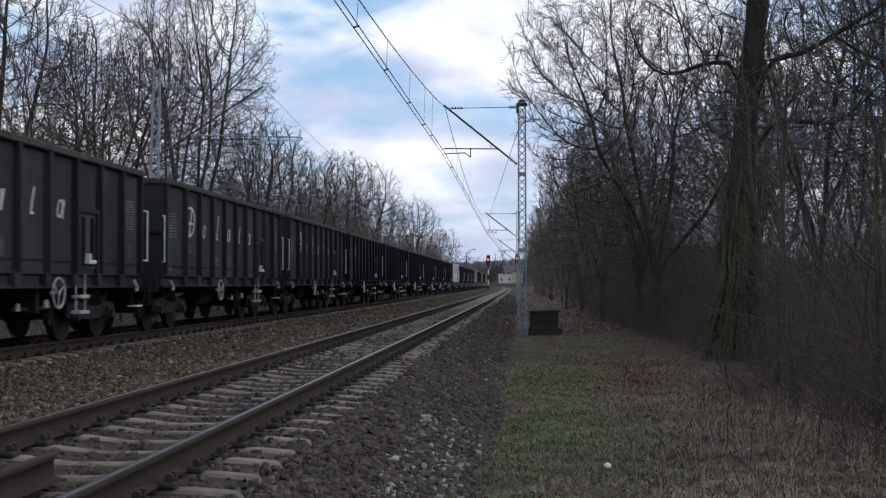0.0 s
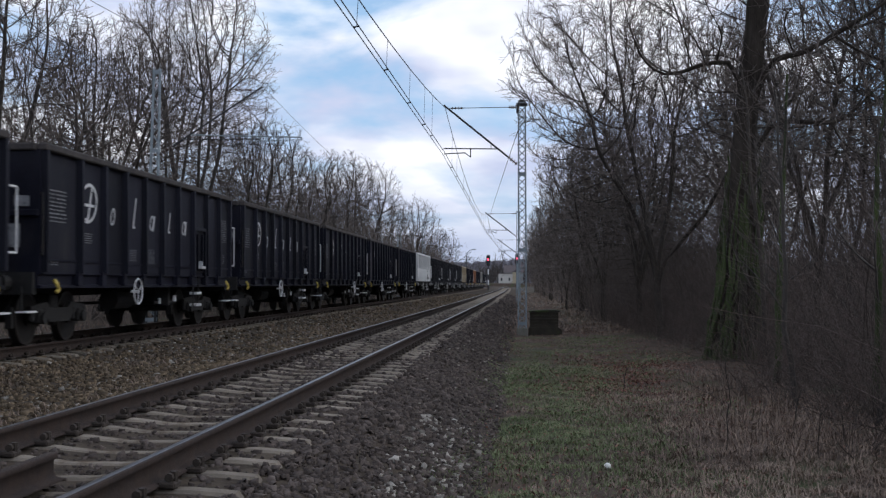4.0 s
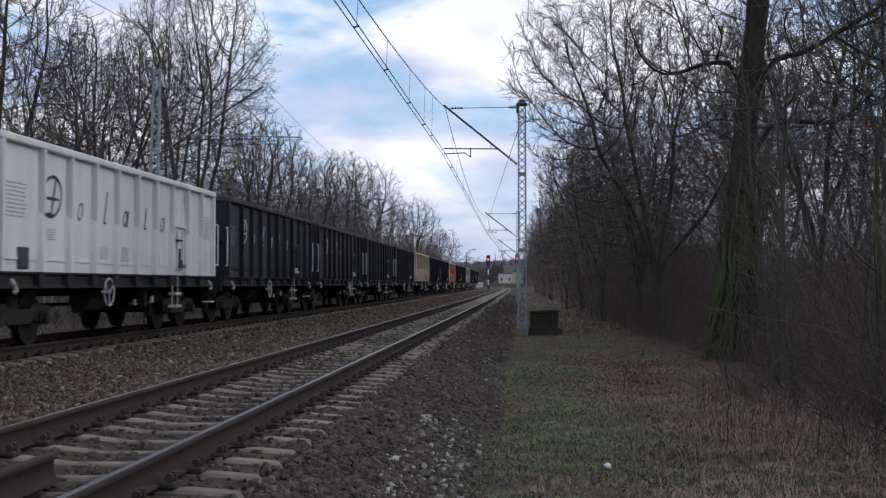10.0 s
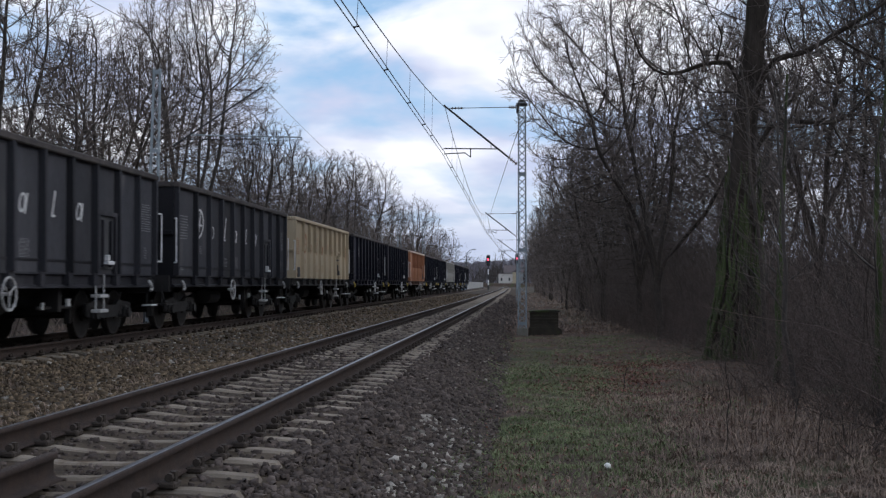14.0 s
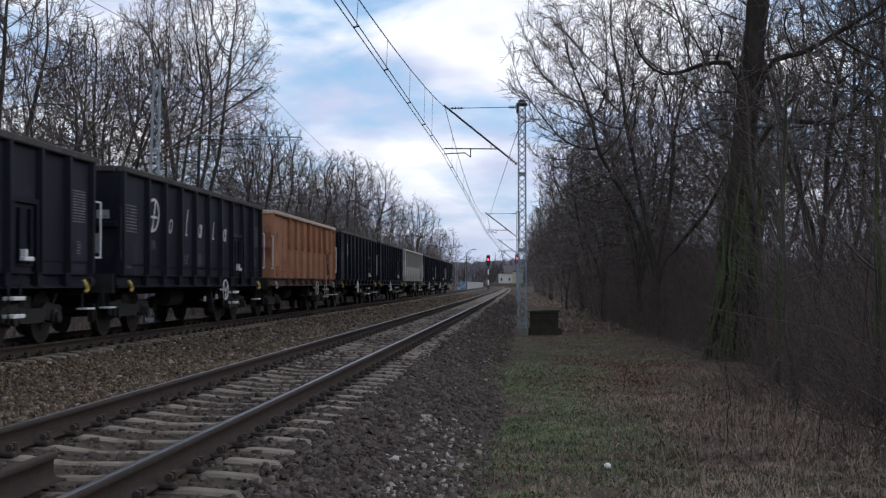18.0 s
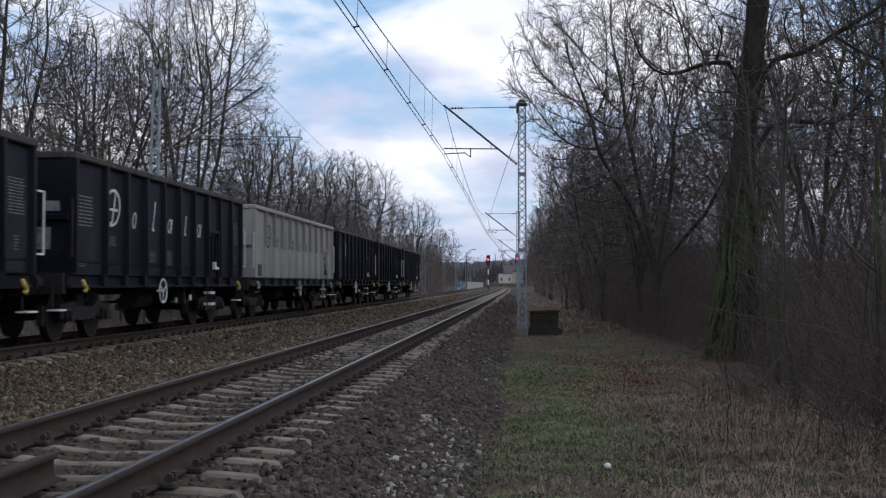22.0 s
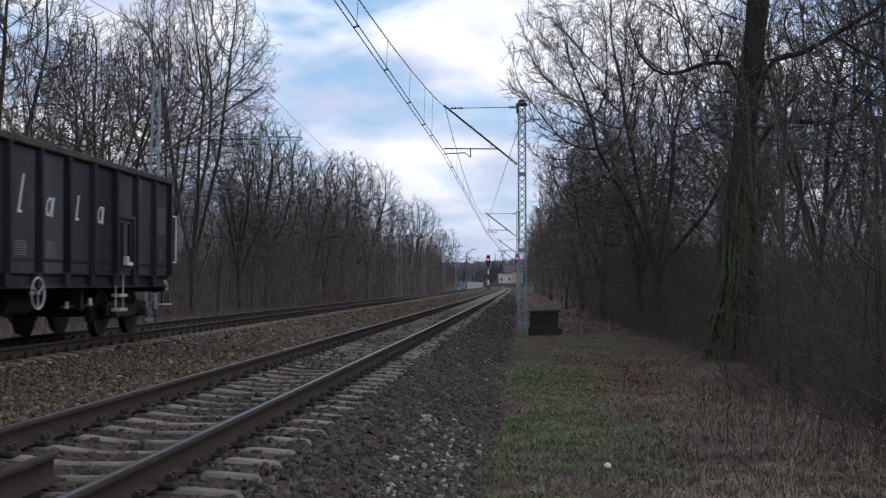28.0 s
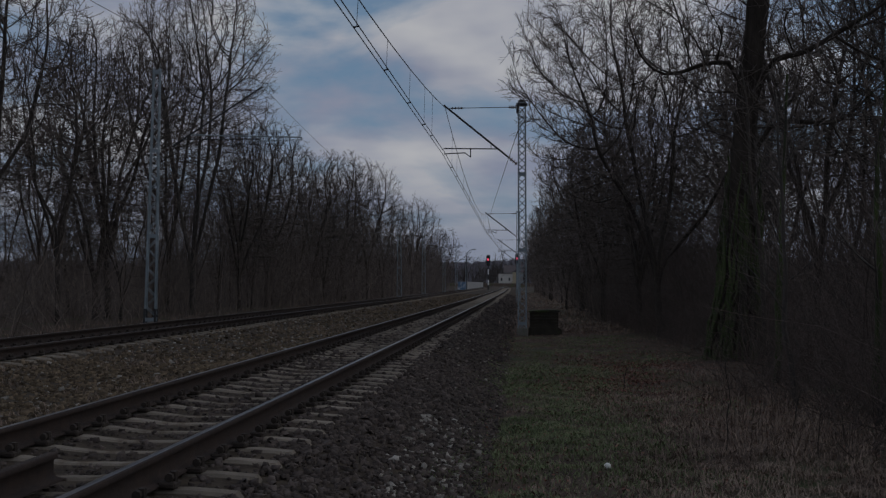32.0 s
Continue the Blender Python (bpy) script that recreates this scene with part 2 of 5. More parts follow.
    ball=material("white_plastic", (0.62, 0.62, 0.58), (0.75, 0.75, 0.70), 9, 0.5, 0, 0.1, 60),
)

# ---------------------------------------------------------------- mesh helpers


def bend(y):
    """How far the line has swung to the left y metres ahead."""
    return -2e-5 * y * abs(y) if y > 0 else 0.0


def part(name, bm, mat, parent=None, label="", smooth=False):
    me = bpy.data.meshes.new(name)
    bm.normal_update()
    bm.to_mesh(me)
    bm.free()
    return part_mesh(name, me, mat, parent, label, smooth)


def part_mesh(name, me, mat, parent=None, label="", smooth=False):
    if not me.materials:
        for k in ([mat] if not isinstance(mat, (list, tuple)) else mat):
            me.materials.append(k)
    if smooth:
        me.polygons.foreach_set("use_smooth", [True] * len(me.polygons))
    ob = new(name, me)
    ob.parent = parent
    if label:
        tagged(ob, label)
    return ob


def raw_mesh(name, verts, faces):
    """A mesh from arrays: verts (n, 3), faces (m, 3 or 4)."""
    verts, faces = np.asarray(verts, dtype=np.float32), np.asarray(faces, dtype=np.int32)
    me = bpy.data.meshes.new(name)
    me.vertices.add(len(verts))
    me.vertices.foreach_set("co", verts.ravel())
    m, k = faces.shape
    me.loops.add(m * k)
    me.loops.foreach_set("vertex_index", faces.ravel())
    me.polygons.add(m)
    me.polygons.foreach_set("loop_start", np.arange(m, dtype=np.int32) * k)
    me.update(calc_edges=True)
    me.validate()
    return me


def box(bm, x0, x1, y0, y1, z0, z1, bevel=0.0):
    vs = [bm.verts.new(p) for p in ((x0, y0, z0), (x1, y0, z0), (x1, y1, z0), (x0, y1, z0), (x0, y0, z1), (x1, y0, z1), (x1, y1, z1), (x0, y1, z1))]
    fs = [bm.faces.new([vs[i] for i in q]) for q in ((3, 2, 1, 0), (4, 5, 6, 7), (0, 1, 5, 4), (1, 2, 6, 5), (2, 3, 7, 6), (3, 0, 4, 7))]
    if bevel:
        es = list({e for f in fs for e in f.edges})
        bmesh.ops.bevel(bm, geom=es, offset=bevel, segments=1, affect="EDGES")
    return vs


def prism(bm, outline, axis, a, b):
    """Extrudes a 2D outline along an axis from a to b."""
    def at(p, w):
        return {"x": (w, p[0], p[1]), "y": (p[0], w, p[1]), "z": (p[0], p[1], w)}[axis]
    v0, v1 = [bm.verts.new(at(p, a)) for p in outline], [bm.verts.new(at(p, b)) for p in outline]
    n = len(outline)
    for i in range(n):
        bm.faces.new((v0[i], v0[(i + 1) % n], v1[(i + 1) % n], v1[i]))
    bm.faces.new(v0[::-1])
    bm.faces.new(v1)
    bmesh.ops.recalc_face_normals(bm, faces=bm.faces[:])


def rod(bm, p, q, r, n=6, r2=None):
    """A round bar from p to q."""
    p, q = Vector(p), Vector(q)
    d = (q - p).normalized()
    u = d.orthogonal().normalized()
    w = d.cross(u)
    r2 = r if r2 is None else r2
    ring = [(u * math.cos(2 * math.pi * i / n) + w * math.sin(2 * math.pi * i / n)) for i in range(n)]
    a, b = [bm.verts.new(p + c * r) for c in ring], [bm.verts.new(q + c * r2) for c in ring]
    for i in range(n):
        bm.faces.new((a[i], a[(i + 1) % n], b[(i + 1) % n], b[i]))
    bm.faces.new(a[::-1])
    bm.faces.new(b)


def path_rod(bm, pts, r, n=6):
    for p, q in zip(pts, pts[1:]):
        rod(bm, p, q, r, n)


def B():
    return bmesh.new()


def thing(name, m, label, category, group="", kind=""):
    ob = new(name)
    ob.empty_display_size = 0.2
    ob.matrix_world = m
    return tagged(ob, label, category, group, kind)


# ---------------------------------------------------------------- ground and ballast


def ground_z(x, y):
    """The natural ground under and beside the line."""
    pts = [(-60, -0.3), (-14, -0.45), (-9.2, -0.55), (-8.4, -0.5), (-7.0, -0.6), (1.2, -0.75), (2.6, -0.80), (5.0, -0.80), (7.5, -0.72), (12, -0.5), (60, 0.2)]
    return float(np.interp(x, [p[0] for p in pts], [p[1] for p in pts]))


def bed_z(x):
    """The ballast's cross section."""
    pts = [(-9.0, -0.62), (-8.1, -0.24), (-7.5, -0.222), (-5.0, -0.222), (-4.2, -0.30), (-3.0, -0.34), (-2.0, -0.29), (-1.45, -0.222), (-0.9, -0.205), (-0.5, -0.208), (-0.2, -0.238), (0.2, -0.238), (0.5, -0.208), (0.9, -0.205), (1.25, -0.222), (1.60, -0.33), (2.62, -0.80), (2.85, -0.92)]
    return float(np.interp(x, [p[0] for p in pts], [p[1] for p in pts]))


def relief(x, y, rough):
    """Small unevenness, fading with distance."""
    w = rough * min(1.0, 12.0 / max(6.0, abs(y)) + 0.3)
    if abs(x) < 1.4:
        w *= 0.3
    return noise.noise((x * 1.7, y * 1.7, 3.1)) * w + noise.noise((x * 0.35, y * 0.35, 8.2)) * w * 1.2


def sheet(name, xs, ys, zf, mat, label, rough=0.0, kind="structure"):
    verts, faces = [], []
    for y in ys:
        for x in xs:
            verts.append((x + bend(y), y, zf(x, y) + relief(x, y, rough)))
    n = len(xs)
    for j in range(len(ys) - 1):
        for i in range(n - 1):
            a = j * n + i
            faces.append((a, a + 1, a + n + 1, a + n))
    ob = part_mesh(name, raw_mesh(name, verts, faces), mat, smooth=True)
    return tagged(ob, label, name.replace("_", " "), kind=kind)


gx = [-1500, -600, -200, -80, -40, -25, -18, -14, -12, -11] + [-10 + 0.5 * i for i in range(24)] + [2.1 + 0.25 * i for i in range(36)] + [11.5, 13, 15, 18, 22, 28, 40, 80, 200, 600, 1500]
gy = [-300, -120, -60, -30, -10, 0, 3] + [4 + 0.3 * i for i in range(120)] + [40 + 2 * i for i in range(40)] + [125, 140, 160, 180, 210, 250, 300, 350, 400, 500, 650, 800, 1100, 1600, 3000]
sheet("ground", gx, gy, ground_z, M["soil"], "brown leafy soil with patches of short green grass", 0.07)
bx = [-9.0, -8.5, -8.1, -7.8] + [-7.5 + 0.25 * i for i in range(33)] + [0.9, 1.15, 1.4, 1.55, 1.75, 1.95, 2.15, 2.35, 2.5, 2.62, 2.85]
by = [-300, -100, -30, 0, 3] + [4 + 0.25 * i for i in range(150)] + [42 + 2 * i for i in range(40)] + [125, 140, 160, 180, 210, 250, 300, 350, 400, 500, 650, 800, 1100, 1500]
sheet("ballast", bx, by, lambda x, y: bed_z(x), M["ballast"], "brown-grey crushed stone ballast under both tracks", 0.03)

# ---------------------------------------------------------------- tracks
RAIL_Y = [-300, -60, -20] + [4 * i for i in range(30)] + [120 + 20 * i for i in range(25)]
HALF = [(0.0, 0.0), (0.022, 0.0), (0.034, -0.006), (0.0365, -0.036), (0.010, -0.050), (0.009, -0.135), (0.030, -0.150), (0.075, -0.161), (0.075, -0.172)]
PROFILE = [(-x, z) for x, z in HALF[:0:-1]] + HALF


def rail_mesh(name, ys, x0, follow=True):
    """A rail's profile drawn along the line; the running surface takes the second material."""
    n = len(PROFILE)
    verts, faces, mats = [], [], []
    for y in ys:
        for x, z in PROFILE:
            verts.append((x0 + x + (bend(y) if follow else 0), y, z))
    for j in range(len(ys) - 1):
        for i in range(n - 1):
            a = j * n + i
            faces.append((a, a + n, a + n + 1, a + 1))
            mats.append(1 if PROFILE[i][1] > -0.001 and PROFILE[i + 1][1] > -0.001 else 0)
    me = raw_mesh(name, verts, faces)
    me.polygons.foreach_set("material_index", mats)
    return me


def sleeper_mesh():
    bm = B()
    xs = [-1.30, -1.27, -1.0, -0.55, -0.2, 0.2, 0.55, 1.0, 1.27, 1.30]
    zt = [-0.245, -0.205, -0.186, -0.184, -0.222, -0.222, -0.184, -0.186, -0.205, -0.245]
    wt_ = [0.066, 0.070, 0.074, 0.074, 0.060, 0.060, 0.074, 0.074, 0.070, 0.066]
    rings = []
    for x, z, w in zip(xs, zt, wt_):
        rings.append([bm.verts.new(p) for p in ((x, -w - 0.035, -0.38), (x, -w - 0.008, z - 0.02), (x, -w + 0.012, z), (x, w - 0.012, z), (x, w + 0.008, z - 0.02), (x, w + 0.035, -0.38))])
    for a, b in zip(rings, rings[1:]):
        for i in range(5):
            bm.faces.new((a[i], b[i], b[i + 1], a[i + 1]))
    bm.faces.new(rings[0])
    bm.faces.new(rings[-1][::-1])
    bmesh.ops.recalc_face_normals(bm, faces=bm.faces[:])
    me = bpy.data.meshes.new("sleeper")
    bm.to_mesh(me)
    bm.free()
    return me


def clip_mesh():
    bm = B()
    box(bm, -0.055, 0.055, -0.075, 0.075, -0.19, -0.145, 0.012)
    rod(bm, (0.012, -0.06, -0.12), (0.012, 0.06, -0.12), 0.026, 7)
    rod(bm, (0.03, 0.0, -0.19), (0.03, 0.0, -0.088), 0.024, 7)
    me = bpy.data.meshes.new("rail_clip")
    bm.to_mesh(me)
    bm.free()
    return me


SLEEPER, CLIP = sleeper_mesh(), clip_mesh()
SLEEPER.materials.append(M["sleeper"])
CLIP.materials.append(M["clip"])
PITCH, FIRST = 0.608, 7.2


def copies_of(me, poses):
    """Vertex and face arrays of one mesh repeated at the poses (x, y, turn)."""
    v = np.empty(len(me.vertices) * 3, dtype=np.float32)
    me.vertices.foreach_get("co", v)
    v = v.reshape(-1, 3)
    me.calc_loop_triangles()
    f = np.empty(len(me.loop_triangles) * 3, dtype=np.int32)
    me.loop_triangles.foreach_get("vertices", f)
    f = f.reshape(-1, 3)
    vs = [v + np.array((x, y, z), dtype=np.float32) for x, y, z in poses]
    fs = [f + len(v) * i for i in range(len(poses))]
    return np.concatenate(vs), np.concatenate(fs)


def track(name, x0, label, near_n, clip_n, first):
    tr = thing(name, Matrix.Identity(4), label, "railway track", kind="structure")
    for s in (-0.7525, 0.7525):
        part_mesh("rail", rail_mesh("rail", RAIL_Y, x0 + s), (M["rail"], M["rail_top"]), tr, "rusty steel rail with a polished running surface", smooth=False)
    rng = random.Random(5)
    start = first - 20 * PITCH
    for i in range(near_n):
        y = start + i * PITCH
        s = new("sleeper", SLEEPER)
        s.parent = tr
        s.matrix_local = pose(x0 + bend(y) + rng.uniform(-0.012, 0.012), y + rng.uniform(-0.012, 0.012), rng.uniform(-0.008, 0.004), 0, 0, rng.uniform(-0.5, 0.5))
        if i < clip_n:
            for rx in (-0.7525, 0.7525):
                for side in (-1, 1):
                    c = new("rail_clip", CLIP)
                    c.parent = tr
                    c.matrix_local = pose(x0 + bend(y) + rx + side * 0.115, y, 0, 0, 0, 0 if side > 0 else 180)
    rest = [(x0 + bend(start + i * PITCH), start + i * PITCH, 0) for i in range(near_n, 560)]
    v, f = copies_of(SLEEPER, rest)
    tagged(part_mesh("far_sleepers", raw_mesh("far_sleepers", v, f), M["sleeper"], tr), kind="stuff")
    rest = [(x0 + bend(start + i * PITCH) + rx + side * 0.115, start + i * PITCH, 0) for i in range(clip_n, 166) for rx in (-0.7525, 0.7525) for side in (-1, 1)]
    v, f = copies_of(CLIP, rest)
    tagged(part_mesh("far_clips", raw_mesh("far_clips", v, f), M["clip"], tr), kind="stuff")


X2 = -6.13
track("track_near", 0.0, "single railway track on concrete sleepers, empty, in brown ballast", 146, 64, FIRST)
track("track_far", X2, "second railway track on which the train runs", 126, 0, 10.0)

spare = thing("spare_rail", pose(0.06, 7.42, -0.012, 0, 0, 0.4), "short rusty rail lying between the running rails", "rail")
part_mesh("rail_piece", rail_mesh("rail_piece", [-6.0, -3.0, -0.0], 0.0, False), (M["rail"], M["rail"]), spare)
bm = B()
vs = [bm.verts.new((x, 0.0, z)) for x, z in PROFILE]
bm.faces.new(vs[::-1])
part("rail_end", bm, M["rail"], spare)

# ---------------------------------------------------------------- masts and overhead line


def mast(x, y, z0, z1, w0, w1, label, foot=True, depth=0.8, single=False, crossed=False):
    """A four-legged lattice mast with lacing bars on its faces."""
    m = thing("catenary_mast", pose(x + bend(y), y, z0), label, "mast", "masts along the line")
    h = z1 - z0

    def half(z):
        return 0.5 * (w0 + (w1 - w0) * z / h)
    for sx in (-1, 1):
        for sy in (-1, 1):
            bm = B()
            t = 0.04
            a, b = half(0), half(h)
            v0 = [(sx * a, sy * a * depth, 0), (sx * (a - t), sy * a * depth, 0), (sx * (a - t), sy * (a * depth - t), 0), (sx * a, sy * (a * depth - t), 0)]
            v1 = [(sx * b, sy * b * depth, h), (sx * (b - t), sy * b * depth, h), (sx * (b - t), sy * (b * depth - t), h), (sx * b, sy * (b * depth - t), h)]
            p0, p1 = [bm.verts.new(p) for p in v0], [bm.verts.new(p) for p in v1]
            for i in range(4):
                bm.faces.new((p0[i], p0[(i + 1) % 4], p1[(i + 1) % 4], p1[i]))
            bm.faces.new(p0)
            bm.faces.new(p1)
            bmesh.ops.recalc_face_normals(bm, faces=bm.faces[:])
            part("leg", bm, M["galv"], m)
    n = max(8, int(h / ((0.80 if single else 1.35) * w0)))
    for face in range(4):
        bm = B()
        for i in range(n):
            za, zb = h * i / n + 0.05, min(h * (i + 1) / n + 0.05, h)
            s = 1 if i % 2 else -1
            a, b = half(za), half(zb)
            if face < 2:
                sy = -1 if face else 1
                rod(bm, (s * a * 0.92, sy * a * depth, za), (-s * b * 0.92, sy * b * depth, zb), 0.013, 4)
                if crossed:
                    rod(bm, (-s * a * 0.92, sy * a * depth, za), (s * b * 0.92, sy * b * depth, zb), 0.010, 4)
            else:
                sx = -1 if face == 3 else 1
                rod(bm, (sx * a, s * a * depth * 0.92, za), (sx * b, -s * b * depth * 0.92, zb), 0.012, 4)
            if single:
                part("lacing_bar", bm, M["galv"], m)
                bm = B()
        if not single:
            tagged(part("lacing", bm, M["galv"], m), kind="stuff")
    for z in (0.25, h * 0.35, h * 0.68, h - 0.12):
        a = half(z) + 0.006
        for sy in (-1, 1):
            bm = B()
            box(bm, -a, a, sy * a * depth - 0.006, sy * a * depth + 0.006, z - 0.06, z + 0.06)
            part("batten", bm, M["galv"], m)
    if foot:
        bm = B()
        box(bm, -w0 * 0.62, w0 * 0.62, -w0 * 0.6, w0 * 0.6, -0.5, 0.10, 0.02)
        part("foundation", bm, M["concrete"], m, "weathered concrete footing")
    return m


def insulator(bm, p, q, r=0.055):
    p, q = Vector(p), Vector(q)
    rod(bm, p, q, 0.022, 6)
    for i in range(4):
        c = p.lerp(q, (i + 0.5) / 4)
        d = (q - p).normalized() * 0.016
        rod(bm, c - d, c + d, r, 8)


def cantilever(m, x_m, zc, zm, xc, r=0.028, side=-1):
    """The bracket on a mast. All in the mast's space: zc contact wire, zm messenger, xc their offset."""
    top, low = (xc + 0.02, 0, zm + 0.05), (side * 0.17, 0, zc - 0.38)
    L0, L1 = Vector(low), Vector(top)
    bm = B()
    rod(bm, L0.lerp(L1, 0.13), L1 + (L1 - L0) * 0.02, r * 1.25, 7)
    part("bracket_tube", bm, M["iron"], m)
    bm = B()
    insulator(bm, L0, L0.lerp(L1, 0.13), 0.07)
    part("insulator", bm, M["porcelain"], m)
    bm = B()
    tie = Vector((xc + 0.12 * -side, 0, zm - 0.02))
    end = Vector((side * 0.15, 0, zm))
    rod(bm, tie, end, r * 0.45, 6)
    part("top_tie", bm, M["iron"], m)
    bm = B()
    insulator(bm, end.lerp(tie, 0.02), end.lerp(tie, 0.13), 0.06)
    part("insulator", bm, M["porcelain"], m)
    bm = B()
    insulator(bm, end.lerp(tie, 0.78), end.lerp(tie, 0.96), 0.045)
    part("insulator", bm, M["porcelain"], m)
    bm = B()
    zr = zc + 0.17
    k = (zr - L0.z) / (L1.z - L0.z)
    on = L0.lerp(L1, k)
    rod(bm, (on.x, 0, zr), (xc - 0.04 * -side, 0, zr + 0.03), r * 0.75, 6)
    rod(bm, (on.x + side * 0.25, 0, zr), (on.x + side * 0.25, 0, zr + 0.23), r * 0.5, 5)
    part("registration_tube", bm, M["iron"], m)
    bm = B()
    path_rod(bm, [(xc - side * 0.92, 0, zr), (xc - side * 0.92, 0, zr - 0.28), (xc - side * 0.72, 0, zr - 0.13), (xc, 0, zr - 0.16), (xc + side * 0.02, 0, zc + 0.0)], r * 0.7, 6)
    part("steady_arm", bm, M["iron"], m)


m1 = mast(2.93, 43.0, -0.62, 7.5, 0.31, 0.27, "galvanised lattice mast on a concrete footing beside the path", single=True, crossed=True)
cantilever(m1, 2.93, 5.63 + 0.62, 7.28 + 0.62, 0.19 - 2.93)
bm = B()
box(bm, -0.20, 0.20, -0.17, 0.17, 7.94, 8.03, 0.02)
box(bm, -0.10, 0.10, -0.10, 0.10, 8.03, 8.16, 0.02)
box(bm, -0.2, -0.1, -0.24, 0.24, 7.7, 7.95, 0.02)
part("mast_head", bm, M["iron"], m1, "dark iron cap with clamps")
bm = B()
box(bm, -0.035, 0.035, -0.33, -0.30, -0.34, -0.22)
part("plate", bm, M["mark"], m1, "small white plate without legible writing")

NEAR_MASTS = [(2.62, 108.0), (2.75, 173.0), (2.8, 238.0), (2.8, 303.0)]
for x, y in NEAR_MASTS:
    m = mast(x, y, -0.6, 7.5, 0.36, 0.30, "galvanised lattice mast beside the near track")
    cantilever(m, x, 5.6 + 0.6, 7.25 + 0.6, -0.25 - x, r=0.04)
mA = mast(-9.79, 41.0, -0.45, 8.45, 0.40, 0.25, "tall galvanised lattice mast beside the far track", depth=0.6, single=True)
mA.matrix_world = pose(-9.79 + bend(41.0), 41.0, -0.45, 0, 1.15, 0)
cantilever(mA, -9.79, 5.85 + 0.45, 7.75 + 0.45, 3.6, r=0.026, side=1)
for sx in (-1, 1):
    for sy in (-1, 1):
        bm = B()
        box(bm, sx * 0.185 - 0.035, sx * 0.185 + 0.035, sy * 0.105 - 0.035, sy * 0.105 + 0.035, 0.08, 0.62, 0.006)
        part("foot_sleeve", bm, M["iron"], mA, "black-tarred foot of the leg")
bm = B()
rod(bm, (1.2, 0, 6.62), (5.1, 0, 6.58), 0.022, 6)
rod(bm, (3.2, 0, 6.42), (5.1, 0, 6.5), 0.013, 6)
part("cross_tube", bm, M["galv"], mA)
FAR_MASTS = [(-9.25, 121.0), (-9.3, 153.0), (-9.35, 197.0), (-9.3, 238.0), (-9.3, 290.0)]
for x, y in FAR_MASTS:
    m = mast(x, y, -0.5, 8.4, 0.50, 0.30, "galvanised lattice mast beside the far track", depth=0.6)
    cantilever(m, x, 6.1, 7.7, 2.9, r=0.03, side=1)


def wire_set(x_at, spans, zc, zm, low, label, twin, droppers, r=0.011):
    line = thing("overhead_line", Matrix.Identity(4), label, "overhead line")

    def mess(y):
        for a, b in spans:
            if a <= y <= b:
                u = (y - a) / (b - a)
                return zm - (zm - low) * 4 * u * (1 - u)
        return zm
    ys = []
    for a, b in spans:
        ys += [a + (b - a) * i / 16 for i in range(16)]
    ys.append(spans[-1][1])
    for off in ((-twin, twin) if twin else (0,)):
        bm = B()
        path_rod(bm, [(x_at(y) + bend(y) + off, y, zc) for y in ys], r, 5)
        part("contact_wire", bm, M["wire"], line)
    bm = B()
    path_rod(bm, [(x_at(y) + bend(y) + 0.03, y, mess(y)) for y in ys], r * 1.1, 5)
    part("messenger_wire", bm, M["wire"], line)
    for y in droppers:
        bm = B()
        x = x_at(y) + bend(y)
        rod(bm, (x, y, zc), (x + 0.03, y, mess(y)), r * 0.55, 4)
        rod(bm, (x - twin, y, zc), (x + twin + 0.001, y, zc + 0.02), 0.016, 5)
        part("dropper", bm, M["wire"], line)


def near_x(y):
    return float(np.interp(y, [-22, 43, 108, 173, 238, 303, 900], [-0.36, 0.18, -0.22, 0.2, -0.2, 0.2, 0.0]))


drop = [15.5, 21.5, 25.9, 30.7, 34.9, 37.6] + [43 + 65 * k + d for k in range(3) for d in (5, 9, 16, 24, 32, 40, 48, 55, 60)]
wire_set(near_x, [(-22, 43), (43, 108), (108, 173), (173, 238), (238, 303), (303, 368), (368, 500)], 5.62, 7.28, 5.98,
         "twin copper contact wires hung from a messenger wire", 0.055, drop)
wire_set(lambda y: X2 + 0.2, [(-30, 41), (41, 121), (121, 153), (153, 197), (197, 238), (238, 290), (290, 400)], 5.7, 7.75, 6.5,
         "contact and messenger wire over the far track", 0.05, [10, 20, 30, 36, 47, 56, 66, 78, 92, 105], r=0.0065)
stay = thing("stay_wire", Matrix.Identity(4), "thin anchored wire running from one mast to the next", "wire")
bm = B()
path_rod(bm, [(2.8, 43.0, 6.6), (1.9, 60.0, 6.35), (0.9, 82.0, 6.5), (-0.1, 108.0, 7.1)], 0.011, 5)
part("wire", bm, M["wire"], stay)

# ---------------------------------------------------------------- signals, cable box, things far down the line


def signal(x, y, top, banded, label):
    s = thing("railway_signal", pose(x + bend(y), y, -0.45), label, "signal", "railway signals")
    h = top + 0.45
    bm = B()
    box(bm, -0.3, 0.3, -0.3, 0.3, -0.3, 0.35, 0.04)
    part("base", bm, M["concrete"], s)
    n = 5
    for i in range(n):
        bm = B()
        z0, z1 = 0.3 + (h - 1.7) * i / n, 0.3 + (h - 1.7) * (i + 1) / n
        rod(bm, (0, 0, z0), (0, 0, z1), 0.11, 10)
        part("post_section", bm, M["band"] if (banded and i % 2) else M["iron"] if banded else M["galv"], s)
    bm = B()
    box(bm, -0.34, 0.34, -0.14, 0.16, h - 1.75, h + 0.25, 0.16)
    part("head", bm, M["lens"], s, "black signal head")
    for z, mat in ((h - 0.15, "lens"), (h - 0.62, "red"), (h - 1.08, "lens")):
        bm = B()
